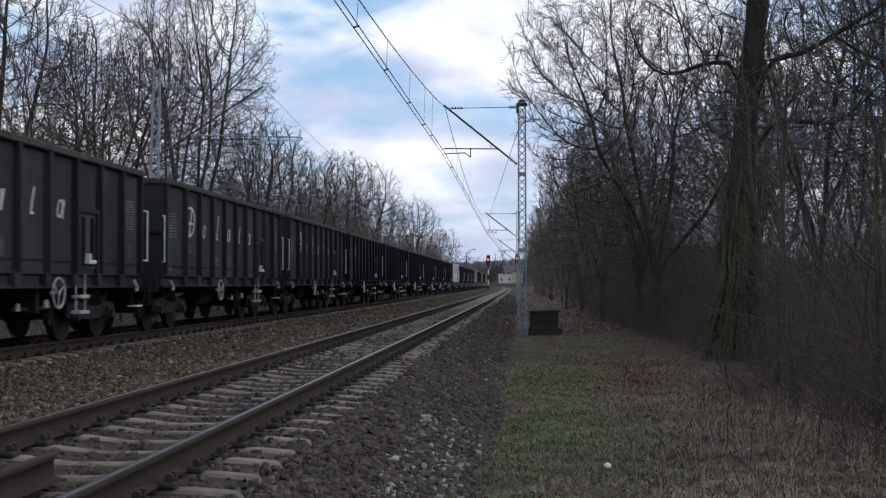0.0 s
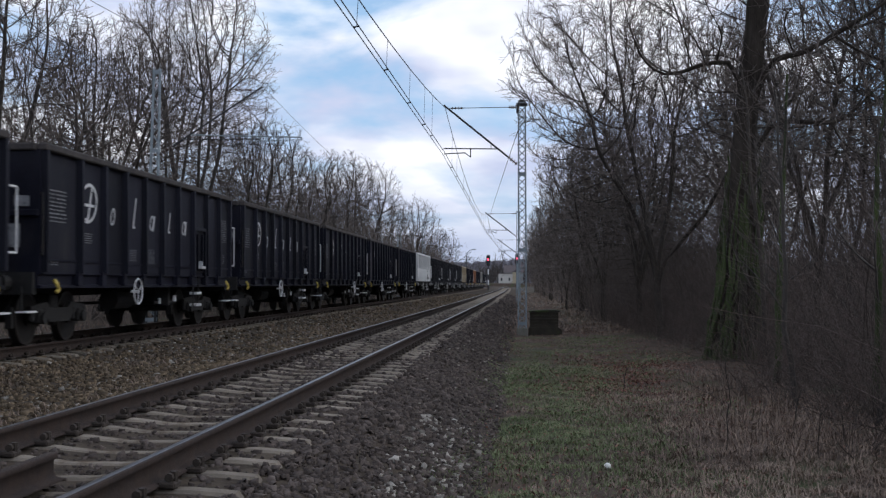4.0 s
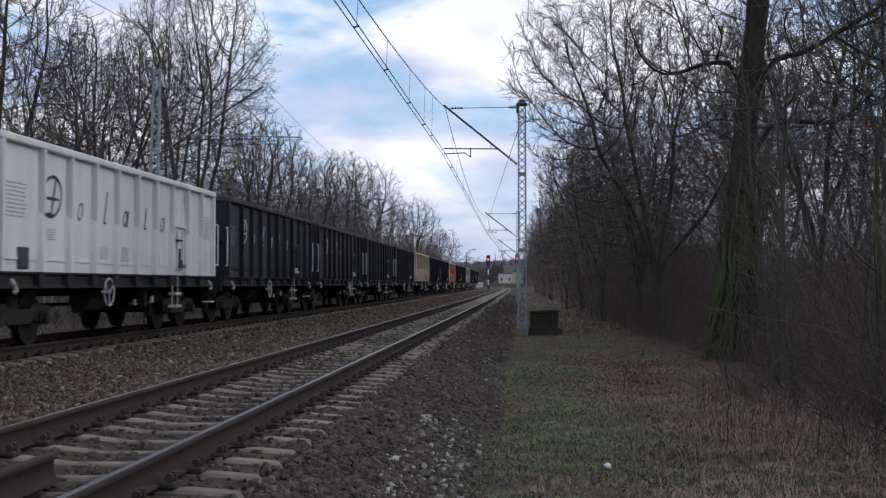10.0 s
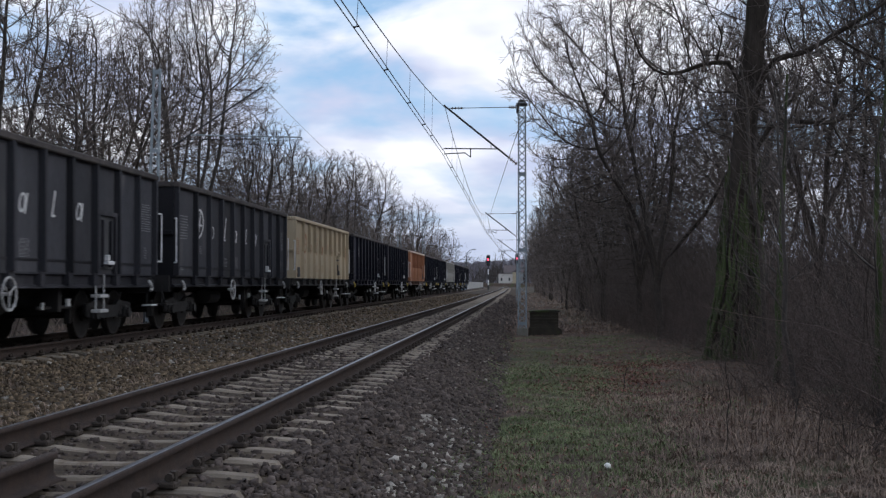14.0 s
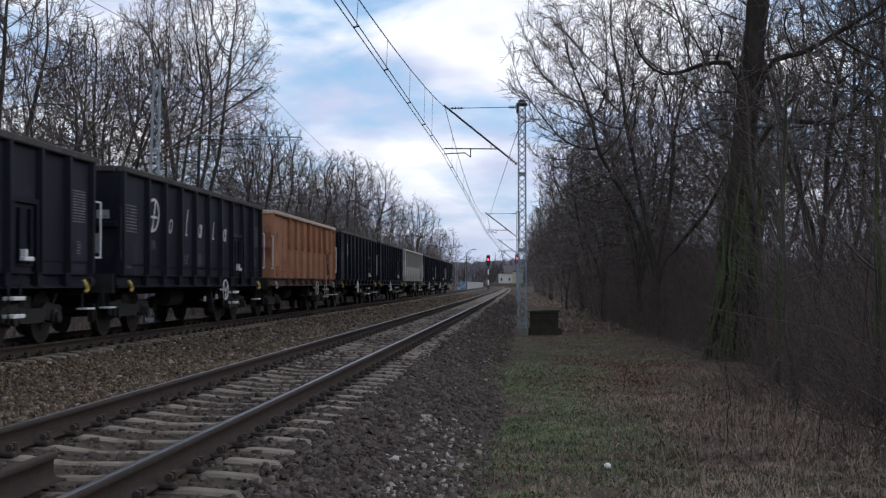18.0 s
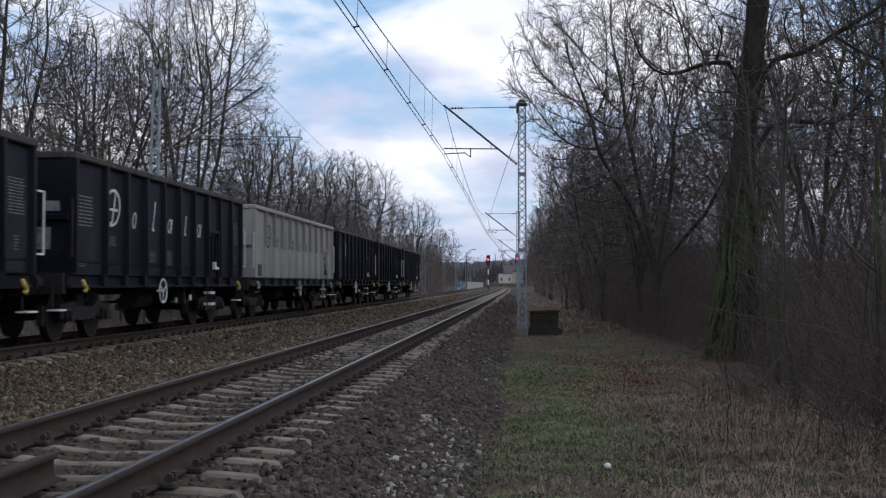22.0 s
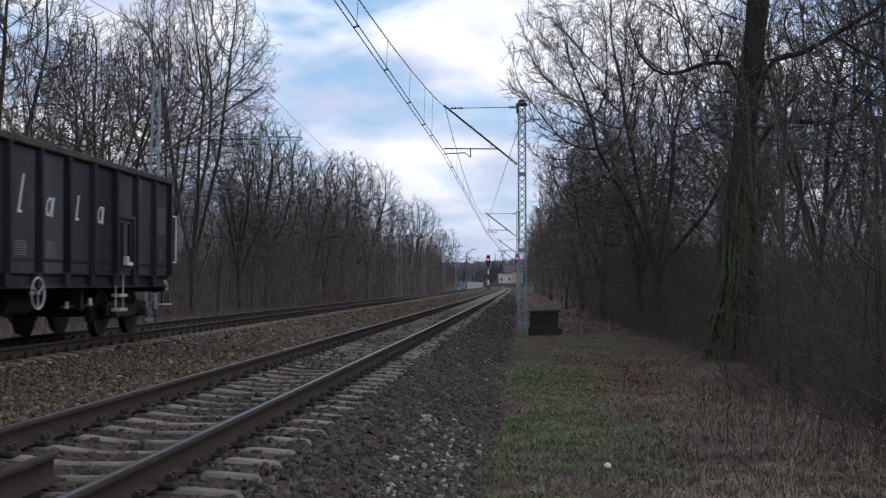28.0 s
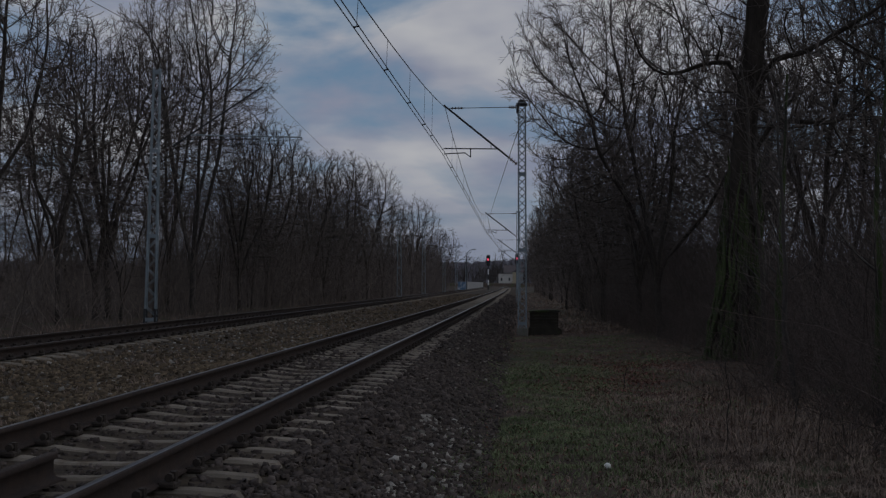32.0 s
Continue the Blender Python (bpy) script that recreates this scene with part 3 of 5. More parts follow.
        rod(bm, (0, -0.17, z), (0, -0.135, z), 0.125 if mat == "lens" else 0.17, 12)
        part("lens", bm, M[mat], s, "glowing red lens" if mat == "red" else "unlit lens")
        bm = B()
        rod(bm, (0, -0.30, z + 0.16), (0, -0.14, z + 0.18), 0.05, 6)
        part("hood", bm, M["lens"], s)
    bm = B()
    for sx in (-0.18, 0.18):
        rod(bm, (sx, 0.2, 0.4), (sx, 0.2, h - 1.7), 0.02, 4)
    for i in range(12):
        z = 0.6 + i * (h - 2.4) / 11
        rod(bm, (-0.18, 0.2, z), (0.18, 0.2, z), 0.014, 4)
    part("ladder", bm, M["iron"], s)


signal(-2.68, 220.0, 6.0, True, "banded signal post showing red between the tracks")
signal(2.52, 220.0, 6.25, False, "signal showing red beside the near track")

cb = thing("cable_box", pose(3.66, 43.6, -0.82), "dark mossy wooden trackside box with a sagging lower plinth", "box")
for i in range(5):
    bm = B()
    box(bm, -0.50, 0.50, -0.42, 0.42, 0.30 + 0.108 * i, 0.30 + 0.108 * i + 0.106, 0.005)
    part("board", bm, M["box"], cb)
bm = B()
prism(bm, [(-0.56, 0.84), (0.56, 0.86), (0.58, 0.90), (0.20, 0.93), (-0.52, 0.89)], "y", -0.47, 0.47)
part("lid", bm, M["moss"], cb, "mossy sagging lid")
bm = B()
prism(bm, [(-0.56, -0.1), (0.66, -0.1), (0.62, 0.22), (0.5, 0.31), (-0.54, 0.31)], "y", -0.5, 0.5)
part("plinth", bm, M["box"], cb)

bank = B()
prism(bank, [(-2.0, -1.0), (60.0, -1.0), (60.0, 1.4), (1.5, 1.2)], "x", -60.0, 30.0)
tagged(part("embankment", bank, M["soil"]), "low earth bank across the end of the line", "embankment", kind="structure").location = (-8.0, 622.0, 0.0)
wb = thing("station_building", pose(-7.1, 628.0, 1.1), "distant pale building with a dark roof and an ochre annex", "building")
bm = B()
box(bm, -3.6, 3.6, 0, 8, -0.5, 5.0)
part("wall", bm, M["plaster"], wb)
bm = B()
prism(bm, [(-3.75, 5.0), (3.6, 5.0), (3.5, 5.25), (-3.65, 5.25)], "y", -0.3, 8.3)
part("roof", bm, M["roof"], wb)
bm = B()
box(bm, 3.62, 7.1, -1.0, 8, -0.5, 5.9)
part("annex", bm, M["ochre"], wb, "ochre plastered annex")
bm = B()
prism(bm, [(3.5, 5.9), (7.3, 5.9), (5.4, 7.2)], "y", -1.3, 8.3)
part("annex_roof", bm, M["roof"], wb)
hb = thing("house", pose(-3.2, 660.0, 1.1), "distant house with a broad brown roof", "house")
bm = B()
box(bm, -5.0, 5.0, 0, 9, -0.5, 6.0)
part("wall", bm, M["greywall"], hb)
bm = B()
prism(bm, [(-0.4, 6.0), (9.4, 6.0), (4.5, 10.0)], "x", -5.4, 5.4)
part("roof", bm, M["roof"], hb)
for i in (0, 1, 3):
    bm = B()
    box(bm, -4.5 + 2.0 * i, -3.5 + 2.0 * i, -0.06, 0.05, 1.4, 3.0)
    w = part("window", bm, M["plaster"], wb)
    g = B()
    box(g, -4.4 + 2.0 * i, -3.6 + 2.0 * i, -0.10, -0.064, 1.5, 2.9)
    part("pane", g, M["glass"], w)

fence = thing("painted_wall", pose(-11.6, 300.0, -0.5), "low grey wall along the line, its end painted blue and white", "wall")
bm = B()
box(bm, -1.9, 0.06, -0.08, 0.08, 0, 2.0, 0.02)
part("end_panel", bm, M["bluewall"], fence, "panel with blue and white paint")
for i in range(20):
    bm = B()
    ya, yb_ = 0.1 + 12.0 * i, 11.9 + 12.0 * i
    box(bm, -0.08, 0.08, ya, yb_, 0, 2.05, 0.02)
    for v in bm.verts:
        v.co.x += bend(300 + v.co.y) - bend(300)
    part("panel", bm, M["greywall"], fence)

# backdrop ridge, its haze carried by the material's colour
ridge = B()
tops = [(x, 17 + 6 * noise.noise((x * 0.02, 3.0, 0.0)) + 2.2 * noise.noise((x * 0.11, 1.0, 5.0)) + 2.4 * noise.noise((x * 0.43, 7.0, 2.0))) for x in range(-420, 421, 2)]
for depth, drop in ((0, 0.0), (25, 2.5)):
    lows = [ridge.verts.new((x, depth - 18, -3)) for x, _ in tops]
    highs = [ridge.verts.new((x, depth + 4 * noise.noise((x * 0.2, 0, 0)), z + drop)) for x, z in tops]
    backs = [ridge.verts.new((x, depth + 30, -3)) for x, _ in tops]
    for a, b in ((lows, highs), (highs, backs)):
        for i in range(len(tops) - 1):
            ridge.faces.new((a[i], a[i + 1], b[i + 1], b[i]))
tagged(part("wooded_ridge", ridge, M["ridge"]), "wooded ridge on the horizon in a pale haze-tinted colour", "ridge", kind="structure").location = (-20.0, 960.0, 0.0)

lamp = thing("street_lamp", pose(-10.66, 285.0, -0.5), "tall street lamp with a curved arm", "street lamp")
bm = B()
rod(bm, (0, 0, 0), (0, 0, 8.2), 0.10, 8, 0.07)
part("pole", bm, M["iron"], lamp)
bm = B()
path_rod(bm, [(0, 0, 8.2), (0.25, 0, 8.9), (0.8, 0, 9.4), (1.5, 0, 9.55)], 0.06, 6)
part("arm", bm, M["iron"], lamp)
bm = B()
box(bm, 1.4, 2.2, -0.16, 0.16, 9.45, 9.65, 0.05)
part("lamp_head", bm, M["galv"], lamp)

# ---------------------------------------------------------------- freight wagons
# wagon space: y along the train (the camera's end is -y), x towards the near track, z above the rail
TOP, SILL = 3.30, 1.22


def shared(name, bm, mat):
    me = bpy.data.meshes.new(name)
    bm.normal_update()
    bm.to_mesh(me)
    bm.free()
    me.materials.append(mat)
    return me


def oval(bm, x, cy, cz, ry, rz, lean, w, n=14, start=0.0, stop=1.0):
    """A slanted ring of plate on a wall facing +x."""
    inner, outer = [], []
    m = n + 1
    for i in range(m):
        a = 2 * math.pi * (start + (stop - start) * i / n)
        for k, ring in ((1.0, outer), (None, inner)):
            fy, fz = (ry, rz) if k else (ry - w, rz - w)
            z = fz * math.sin(a)
            ring.append((cy + fy * math.cos(a) + lean * z, cz + z))
    for i in range(n):
        q = [outer[i], outer[i + 1], inner[i + 1], inner[i]]
        vs = [bm.verts.new((x, p[0], p[1])) for p in q]
        ws = [bm.verts.new((x + 0.004, p[0], p[1])) for p in q]
        bm.faces.new(ws)
        bm.faces.new((vs[0], vs[1], ws[1], ws[0]))
        bm.faces.new((vs[2], vs[3], ws[3], ws[2]))


def bar(bm, x, y0, y1, z0, z1, lean=0.0):
    q = [(y0, z0), (y1, z0), (y1 + lean * (z1 - z0), z1), (y0 + lean * (z1 - z0), z1)]
    vs = [bm.verts.new((x, *p)) for p in q]
    ws = [bm.verts.new((x + 0.004, *p)) for p in q]
    bm.faces.new(ws)
    for i in range(4):
        bm.faces.new((vs[i], vs[(i + 1) % 4], ws[(i + 1) % 4], ws[i]))


def ring(bm, x, y, z, big_r, r, n=22, m=5):
    """A closed round rim facing x."""
    grid = []
    for i in range(n):
        a = 2 * math.pi * i / n
        grid.append([bm.verts.new((x + r * math.sin(2 * math.pi * j / m), y + (big_r + r * math.cos(2 * math.pi * j / m)) * math.cos(a), z + (big_r + r * math.cos(2 * math.pi * j / m)) * math.sin(a))) for j in range(m)])
    for i in range(n):
        for j in range(m):
            bm.faces.new((grid[i][j], grid[(i + 1) % n][j], grid[(i + 1) % n][(j + 1) % m], grid[i][(j + 1) % m]))


def rows_of_bars(bm, x, y0, y1, z0, z1, n, rng):
    """Small writing that cannot be read: rows of bars."""
    n = int(n * 1.8)
    h = (z1 - z0) / n
    for i in range(n):
        z = z0 + i * h
        y = y0
        while y < y1 - 0.04:
            w = rng.uniform(0.03, 0.12)
            e = min(y + w, y1)
            bar(bm, x, y, e, z, z + h * 0.38)
            y = e + rng.uniform(0.02, 0.05)


bm = B()
rod(bm, (-0.06, 0, 0), (-0.05, 0, 0), 0.485, 28)
rod(bm, (-0.055, 0, 0), (0.07, 0, 0), 0.455, 28, 0.452)
rod(bm, (0.07, 0, 0), (0.074, 0, 0), 0.452, 28, 0.40)
rod(bm, (0.06, 0, 0), (0.11, 0, 0), 0.13, 12)
WHEEL = shared("wheel", bm, M["wheel"])
WHEEL.materials.append(M["tread"])
for f in WHEEL.polygons:
    if math.hypot(f.center.y, f.center.z) > 0.4:
        f.material_index = 1
bm = B()
rod(bm, (-0.9, 0, 0), (0.9, 0, 0), 0.08, 8)
AXLE = shared("axle", bm, M["wheel"])
bm = B()
box(bm, -0.06, 0.06, -0.05, 0.05, -0.18, 0.18, 0.01)
BLOCK = shared("brake_block", bm, M["frame"])


def bogie_parts(wagon, y):
    bg_ = new("bogie")
    bg_.empty_display_size = 0.2
    bg_.parent = wagon
    bg_.location = (0, y, 0)
    for s in (-1, 1):
        bm = B()
        prism(bm, [(-1.25, 0.54), (-1.22, 0.66), (-0.55, 0.72), (-0.40, 0.62), (0.40, 0.62), (0.55, 0.72), (1.22, 0.66), (1.25, 0.54), (0.62, 0.52), (0.45, 0.38), (-0.45, 0.38), (-0.62, 0.52)], "x", s * 1.0 - 0.04, s * 1.0 + 0.04)
        for a in (-0.9, 0.9):
            box(bm, s * 1.0 - 0.08, s * 1.0 + 0.10, a - 0.12, a + 0.12, 0.36, 0.60, 0.03)
            rod(bm, (s * 1.10, a, 0.46), (s * 1.15, a, 0.46), 0.10, 10)
            for d in (-0.24, 0.24):
                rod(bm, (s * 1.0, a + d, 0.42), (s * 1.0, a + d, 0.62), 0.06, 8)
        part("side_frame", bm, M["frame"], bg_)
    bm = B()
    box(bm, -0.95, 0.95, -0.18, 0.18, 0.55, 0.86, 0.03)
    part("bolster", bm, M["frame"], bg_)
    for s in (-1, 1):
        for a in (-0.9, 0.9):
            for d in (-0.52, 0.52):
                k = new("brake_block", BLOCK)
                k.parent = bg_
                k.location = (s * 0.75, a + d, 0.48)
    for a in (-0.9, 0.9):
        ws = new("wheelset")
        ws.empty_display_size = 0.2
        ws.parent = wagon
        ws.location = (0, y + a, 0.46)
        for s in (-1, 1):
            k = new("wheel", WHEEL)
            k.parent = ws
            k.matrix_local = pose(s * 0.75, 0, 0, 0, 0, 0 if s > 0 else 180)
        k = new("axle", AXLE)
        k.parent = ws


def wagon(paint, marks, length=12.4, wheel_at=7.4, clean=False, wide_ribs=False, seed=1):
    """An open four-axle freight wagon. paint, marks: material names."""
    rng = random.Random(seed)
    P, K = M[paint], M[marks]
    w = new("freight_wagon")
    w.empty_display_size = 0.5
    h = length / 2
    n = int((length - 1.6) / 1.2 + 0.01)
    pitch = 1.2 if length < 13 else (length - 1.6) / n
    bm = B()
    box(bm, -1.385, -1.335, -h + 0.03, h - 0.03, SILL, TOP - 0.1)
    part("side_wall", bm, P, w)
    cuts = [h - 0.03] + [h - pitch * i for i in range(1, n + 1)] + [-h + 0.03]
    for a, b in zip(cuts, cuts[1:]):
        bm = B()
        dent = rng.uniform(-0.008, 0.006)
        box(bm, 1.335, 1.385, b, a, SILL, TOP - 0.1)
        for v in bm.verts:
            if v.co.x > 1.36 and v.co.z > 2:
                v.co.x += dent
        # lighter copy of the paint on panels, so the ribs read as shaded
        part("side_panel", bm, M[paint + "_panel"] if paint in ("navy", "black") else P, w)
    for s in (-1, 1):
        bm = B()
        box(bm, -1.38, 1.38, s * h - 0.03, s * h + 0.03, SILL, TOP - 0.1)
        box(bm, -1.36, 1.36, s * (h + 0.07) - 0.04, s * (h + 0.07) + 0.04, 2.12, 2.22, 0.01)
        for x in (-0.7, 0.7):
            box(bm, x - 0.06, x + 0.06, s * (h + 0.07) - 0.04, s * (h + 0.07) + 0.04, SILL, TOP - 0.1, 0.01)
        part("end_wall", bm, P, w)
    bm = B()
    for s in (-1, 1):
        box(bm, s * 1.40 - 0.085, s * 1.40 + 0.085, -h - 0.02, h + 0.02, TOP - 0.12, TOP, 0.02)
        box(bm, -1.31, 1.31, s * (h + 0.02) - 0.08, s * (h + 0.02) + 0.08, TOP - 0.123, TOP - 0.003, 0.02)
    part("top_rim", bm, M["dust"] if paint in ("navy", "black") else M["pale_rim"] if paint == "orange" else P, w)
    bm = B()
    box(bm, -1.3, 1.3, -h + 0.05, h - 0.05, 1.16, 1.24)
    part("floor", bm, M["frame"], w)
    # ribs
    bm = B()
    if wide_ribs:
        prism(bm, [(-0.035, 0.0), (-0.035, 0.105), (0.035, 0.105), (0.035, 0.0)], "z", 2.16, TOP - 0.11)
        for v in bm.verts:
            v.co.x, v.co.y = v.co.y, v.co.x
        b2 = [bm.verts.new(p) for p in ((0.0, -0.13, SILL), (0.11, -0.08, SILL), (0.11, 0.08, SILL), (0.0, 0.13, SILL), (0.0, -0.13, 2.16), (0.07, -0.06, 2.16), (0.07, 0.06, 2.16), (0.0, 0.13, 2.16))]
        for q in ((0, 1, 5, 4), (1, 2, 6, 5), (2, 3, 7, 6), (4, 5, 6, 7), (3, 2, 1, 0)):
            bm.faces.new([b2[i] for i in q])
    else:
        b2 = [bm.verts.new(p) for p in ((0.0, -0.085, SILL), (0.12, -0.05, SILL), (0.12, 0.05, SILL), (0.0, 0.085, SILL), (0.0, -0.085, TOP - 0.11), (0.10, -0.05, TOP - 0.11), (0.10, 0.05, TOP - 0.11), (0.0, 0.085, TOP - 0.11))]
        for q in ((0, 1, 5, 4), (1, 2, 6, 5), (2, 3, 7, 6), (4, 5, 6, 7), (3, 2, 1, 0)):
            bm.faces.new([b2[i] for i in q])
    bmesh.ops.recalc_face_normals(bm, faces=bm.faces[:])
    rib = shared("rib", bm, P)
    # paler orange on the upper front faces of the ribs
    if paint == "orange":
        rib.materials.append(M["orange_rib"])
        for f in rib.polygons:
            f.material_index = 1 if f.center.z > 2.3 and f.normal.x > 0.9 else 0
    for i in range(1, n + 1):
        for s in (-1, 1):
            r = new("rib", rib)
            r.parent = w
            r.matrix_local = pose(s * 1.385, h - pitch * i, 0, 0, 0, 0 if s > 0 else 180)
    bm = B()
    prism(bm, [(0.0, 0.0), (0.10, 0.02), (0.10, 0.12), (0.0, 0.16)], "z", SILL, TOP - 0.11)
    post = shared("corner_post", bm, P)
    for sx in (-1, 1):
        for sy in (-1, 1):
            c = new("corner_post", post)
            c.parent = w
            c.matrix_local = pose(sx * 1.38, sy * h, 0) @ Matrix.Diagonal((sx, -sy, 1, 1))
    # sole bars with tarpaulin brackets
    for s in (-1, 1):
        bm = B()
        prism(bm, [(s * 1.20, 0.96), (s * 1.40, 0.96), (s * 1.40, 1.0), (s * 1.34, 1.02), (s * 1.34, 1.17), (s * 1.41, 1.19), (s * 1.41, SILL), (s * 1.20, SILL)], "y", -h - 0.02, h + 0.02)
        for i in range(1, n + 1):
            y = h - pitch * i
            box(bm, s * 1.34, s * 1.45, y - 0.10, y + 0.10, 1.0, SILL + 0.02) if s > 0 else box(bm, -1.45, -1.34, y - 0.10, y + 0.10, 1.0, SILL + 0.02)
        part("sole_bar", bm, M["rust"] if paint == "orange" else M["frame"] if paint not in ("navy", "black") else P, w)
    for s in (-1, 1):
        bm = B()
        lo, hi = sorted((s * 1.380, s * 1.402))
        box(bm, lo, hi, -h + 0.12, h - 0.12, 1.40, 1.435)
        part("side_lip", bm, P, w)
    bm = B()
    box(bm, -0.3, 0.3, -h, h, 0.80, 1.15)
    for y in (-2.6, -1.3, 0.0, 1.3, 2.6):
        box(bm, -1.2, 1.2, y - 0.06, y + 0.06, 0.95, 1.15)
    for s in (-1, 1):
        box(bm, -1.3, 1.3, s * (h + 0.05) - 0.07, s * (h + 0.05) + 0.07, 0.86, SILL)
    part("underframe", bm, M["frame"], w)
    bm = B()
    rod(bm, (0.55, -0.6, 0.70), (0.55, 0.5, 0.70), 0.20, 12)
    part("air_reservoir", bm, M["frame"], w)
    bm = B()
    box(bm, -0.75, -0.35, -1.4, -0.9, 0.5, 0.9, 0.03)
    rod(bm, (-0.2, -3.4, 0.62), (-0.2, 3.4, 0.62), 0.035, 6)
    box(bm, 0.85, 1.15, 1.6, 1.75, 0.55, 0.98)
    rod(bm, (1.0, 1.0, 0.62), (1.0, 2.6, 0.62), 0.03, 6)
    part("brake_gear", bm, M["frame"], w)
    for y in (-h + 1.70, h - 1.70):
        bogie_parts(w, y)
    for sx in (-0.87, 0.87):
        for sy in (-1, 1):
            bm = B()
            rod(bm, (sx, sy * (h + 0.1), 1.05), (sx, sy * (h + 0.38), 1.05), 0.12, 10, 0.10)
            rod(bm, (sx, sy * (h + 0.38), 1.05), (sx, sy * (h + 0.62), 1.05), 0.075, 10)
            rod(bm, (sx, sy * (h + 0.61), 1.05), (sx, sy * (h + 0.66), 1.05), 0.22, 14)
            part("buffer", bm, M["frame"], w)
    for sy in (-1, 1):
        bm = B()
        path_rod(bm, [(0, sy * (h + 0.1), 1.03), (0, sy * (h + 0.35), 0.98), (0, sy * (h + 0.74), 0.86)], 0.05, 6)
        path_rod(bm, [(0.25, sy * (h + 0.1), 0.95), (0.22, sy * (h + 0.4), 0.55), (0.08, sy * (h + 0.74), 0.62)], 0.028, 6)
        part("coupling", bm, M["frame"], w)
    # door in the second or third bay from the far end, on both sides
    bay = 2 if paint in ("orange", "cream") else 3
    y0, y1 = h - bay * pitch + 0.10, h - (bay - 1) * pitch - 0.10
    for s in (-1, 1):
        d = new("side_door")
        d.empty_display_size = 0.1
        d.parent = w
        bm = B()
        x = 1.388
        box(bm, s * x - 0.02, s * x + 0.02, y0 + 0.04, y1 - 0.04, 1.3, 2.28)
        part("door_leaf", bm, M["door_grey"] if paint == "black" else P, d)
        bm = B()
        for a, b, c, e in ((y0, y1, 2.28, 2.36), (y0, y0 + 0.08, SILL, 2.28), (y1 - 0.08, y1, SILL, 2.28), (y0 + 0.26, y0 + 0.32, 1.34, 2.2), (y1 - 0.32, y1 - 0.26, 1.34, 2.2)):
            lo, hi = sorted((s * x, s * (x + 0.075)))
            box(bm, lo, hi, a, b, c, e)
        part("door_frame", bm, P, d)
        bm = B()
        lo, hi = sorted((s * (x + 0.03), s * (x + 0.16)))
        box(bm, lo, hi, y0 + 0.28, y0 + 0.62, 1.38, 1.45, 0.01)
        box(bm, lo, hi, y0 + 0.30, y0 + 0.38, 1.45, 1.56, 0.01)
        if paint in ("white", "cream", "yellow", "orange"):
            box(bm, lo, hi - 0.04 * (s > 0), y0 + 0.31, y0 + 0.345, 1.5, 1.8)
            box(bm, lo, hi - 0.04 * (s > 0), y0 + 0.16, y0 + 0.5, 1.97, 2.01)
        part("door_latch", bm, K if paint in ("navy", "black") else M["iron"], d, "worn latch")
        lo = s * 1.43
        for yy in (y0 - 0.05, y0 + 0.37):
            bm = B()
            rod(bm, (lo, yy, SILL - 0.02), (lo, yy, 0.51), 0.016, 5)
            part("step_rail", bm, M["frame"] if clean else M["mark_old"], w)
        for z in (0.54, 0.81):
            bm = B()
            box(bm, lo - 0.09, lo + 0.09, y0 - 0.05, y0 + 0.37, z - 0.03, z + 0.03, 0.008)
            part("step", bm, M["ochre"] if paint == "orange" else M["mark"] if clean else M["mark_old"], w, "worn pale step")
        # hand brake wheel
        yw = h - wheel_at
        bm = B()
        ring(bm, s * 1.50, yw, 0.88, 0.25, 0.017)
        for i in range(3):
            a = 0.5 + 2 * math.pi * i / 3
            rod(bm, (s * 1.50, yw, 0.88), (s * 1.50, yw + 0.25 * math.cos(a), 0.88 + 0.25 * math.sin(a)), 0.012, 5)
        rod(bm, (s * 1.36, yw, 0.88), (s * 1.52, yw, 0.88), 0.03, 6)
        part("handwheel", bm, M["mark"] if clean else M["mark_old"], w, "pale hand brake wheel")
        # end grab rails, corner steps and rope hooks
        for sy in (-1, 1):
            ye, zz = sy * (h + 0.02), sy * (h + 0.30)
            bm = B()
            if sy > 0:
                path_rod(bm, [(s * 1.46, ye, 2.50), (s * 1.46, zz, 2.50), (s * 1.46, zz, 1.50), (s * 1.46, ye, 1.50)], 0.019, 6)
            else:
                yo = -h - 0.14
                path_rod(bm, [(s * 1.40, yo + 0.1, 2.48), (s * 1.47, yo, 2.48), (s * 1.47, yo, 1.50), (s * 1.40, yo + 0.1, 1.50)], 0.017, 6)
            part("grab_rail", bm, M["frame"] if clean and sy < 0 else M["mark"], w, "dark grab rail" if clean and sy < 0 else "white grab rail")
            bm = B()
            lo, hi = sorted((sy * (h + 0.02), sy * (h + 0.40)))
            box(bm, s * 1.24 - 0.10, s * 1.24 + 0.10, lo, hi, 0.57, 0.60)
            part("corner_step", bm, M["mark"] if clean or sy > 0 else M["frame"], w, "corner step")
            bm = B()
            rod(bm, (s * 1.22, lo + 0.04, 0.58), (s * 1.22, lo + 0.04, 1.0), 0.018, 5)
            part("step_hanger", bm, M["frame"], w)
            bm = B()
            yh = sy * (h - 0.45)
            path_rod(bm, [(s * 1.43, yh, 1.10), (s * 1.48, yh, 1.02), (s * 1.48, yh + 0.07, 0.94), (s * 1.46, yh + 0.02, 0.89)], 0.034, 6)
            part("rope_hook", bm, M["hook"] if clean else M["mark_old"], w, "yellow rope hook" if clean else "worn rope hook")
    # markings: slanted plain shapes and unreadable rows on the side towards the near track
    X = 1.3865
    yb = [h - pitch * (n - 0.5 - k) for k in range(8)]
    bm = B()
    big_x = X
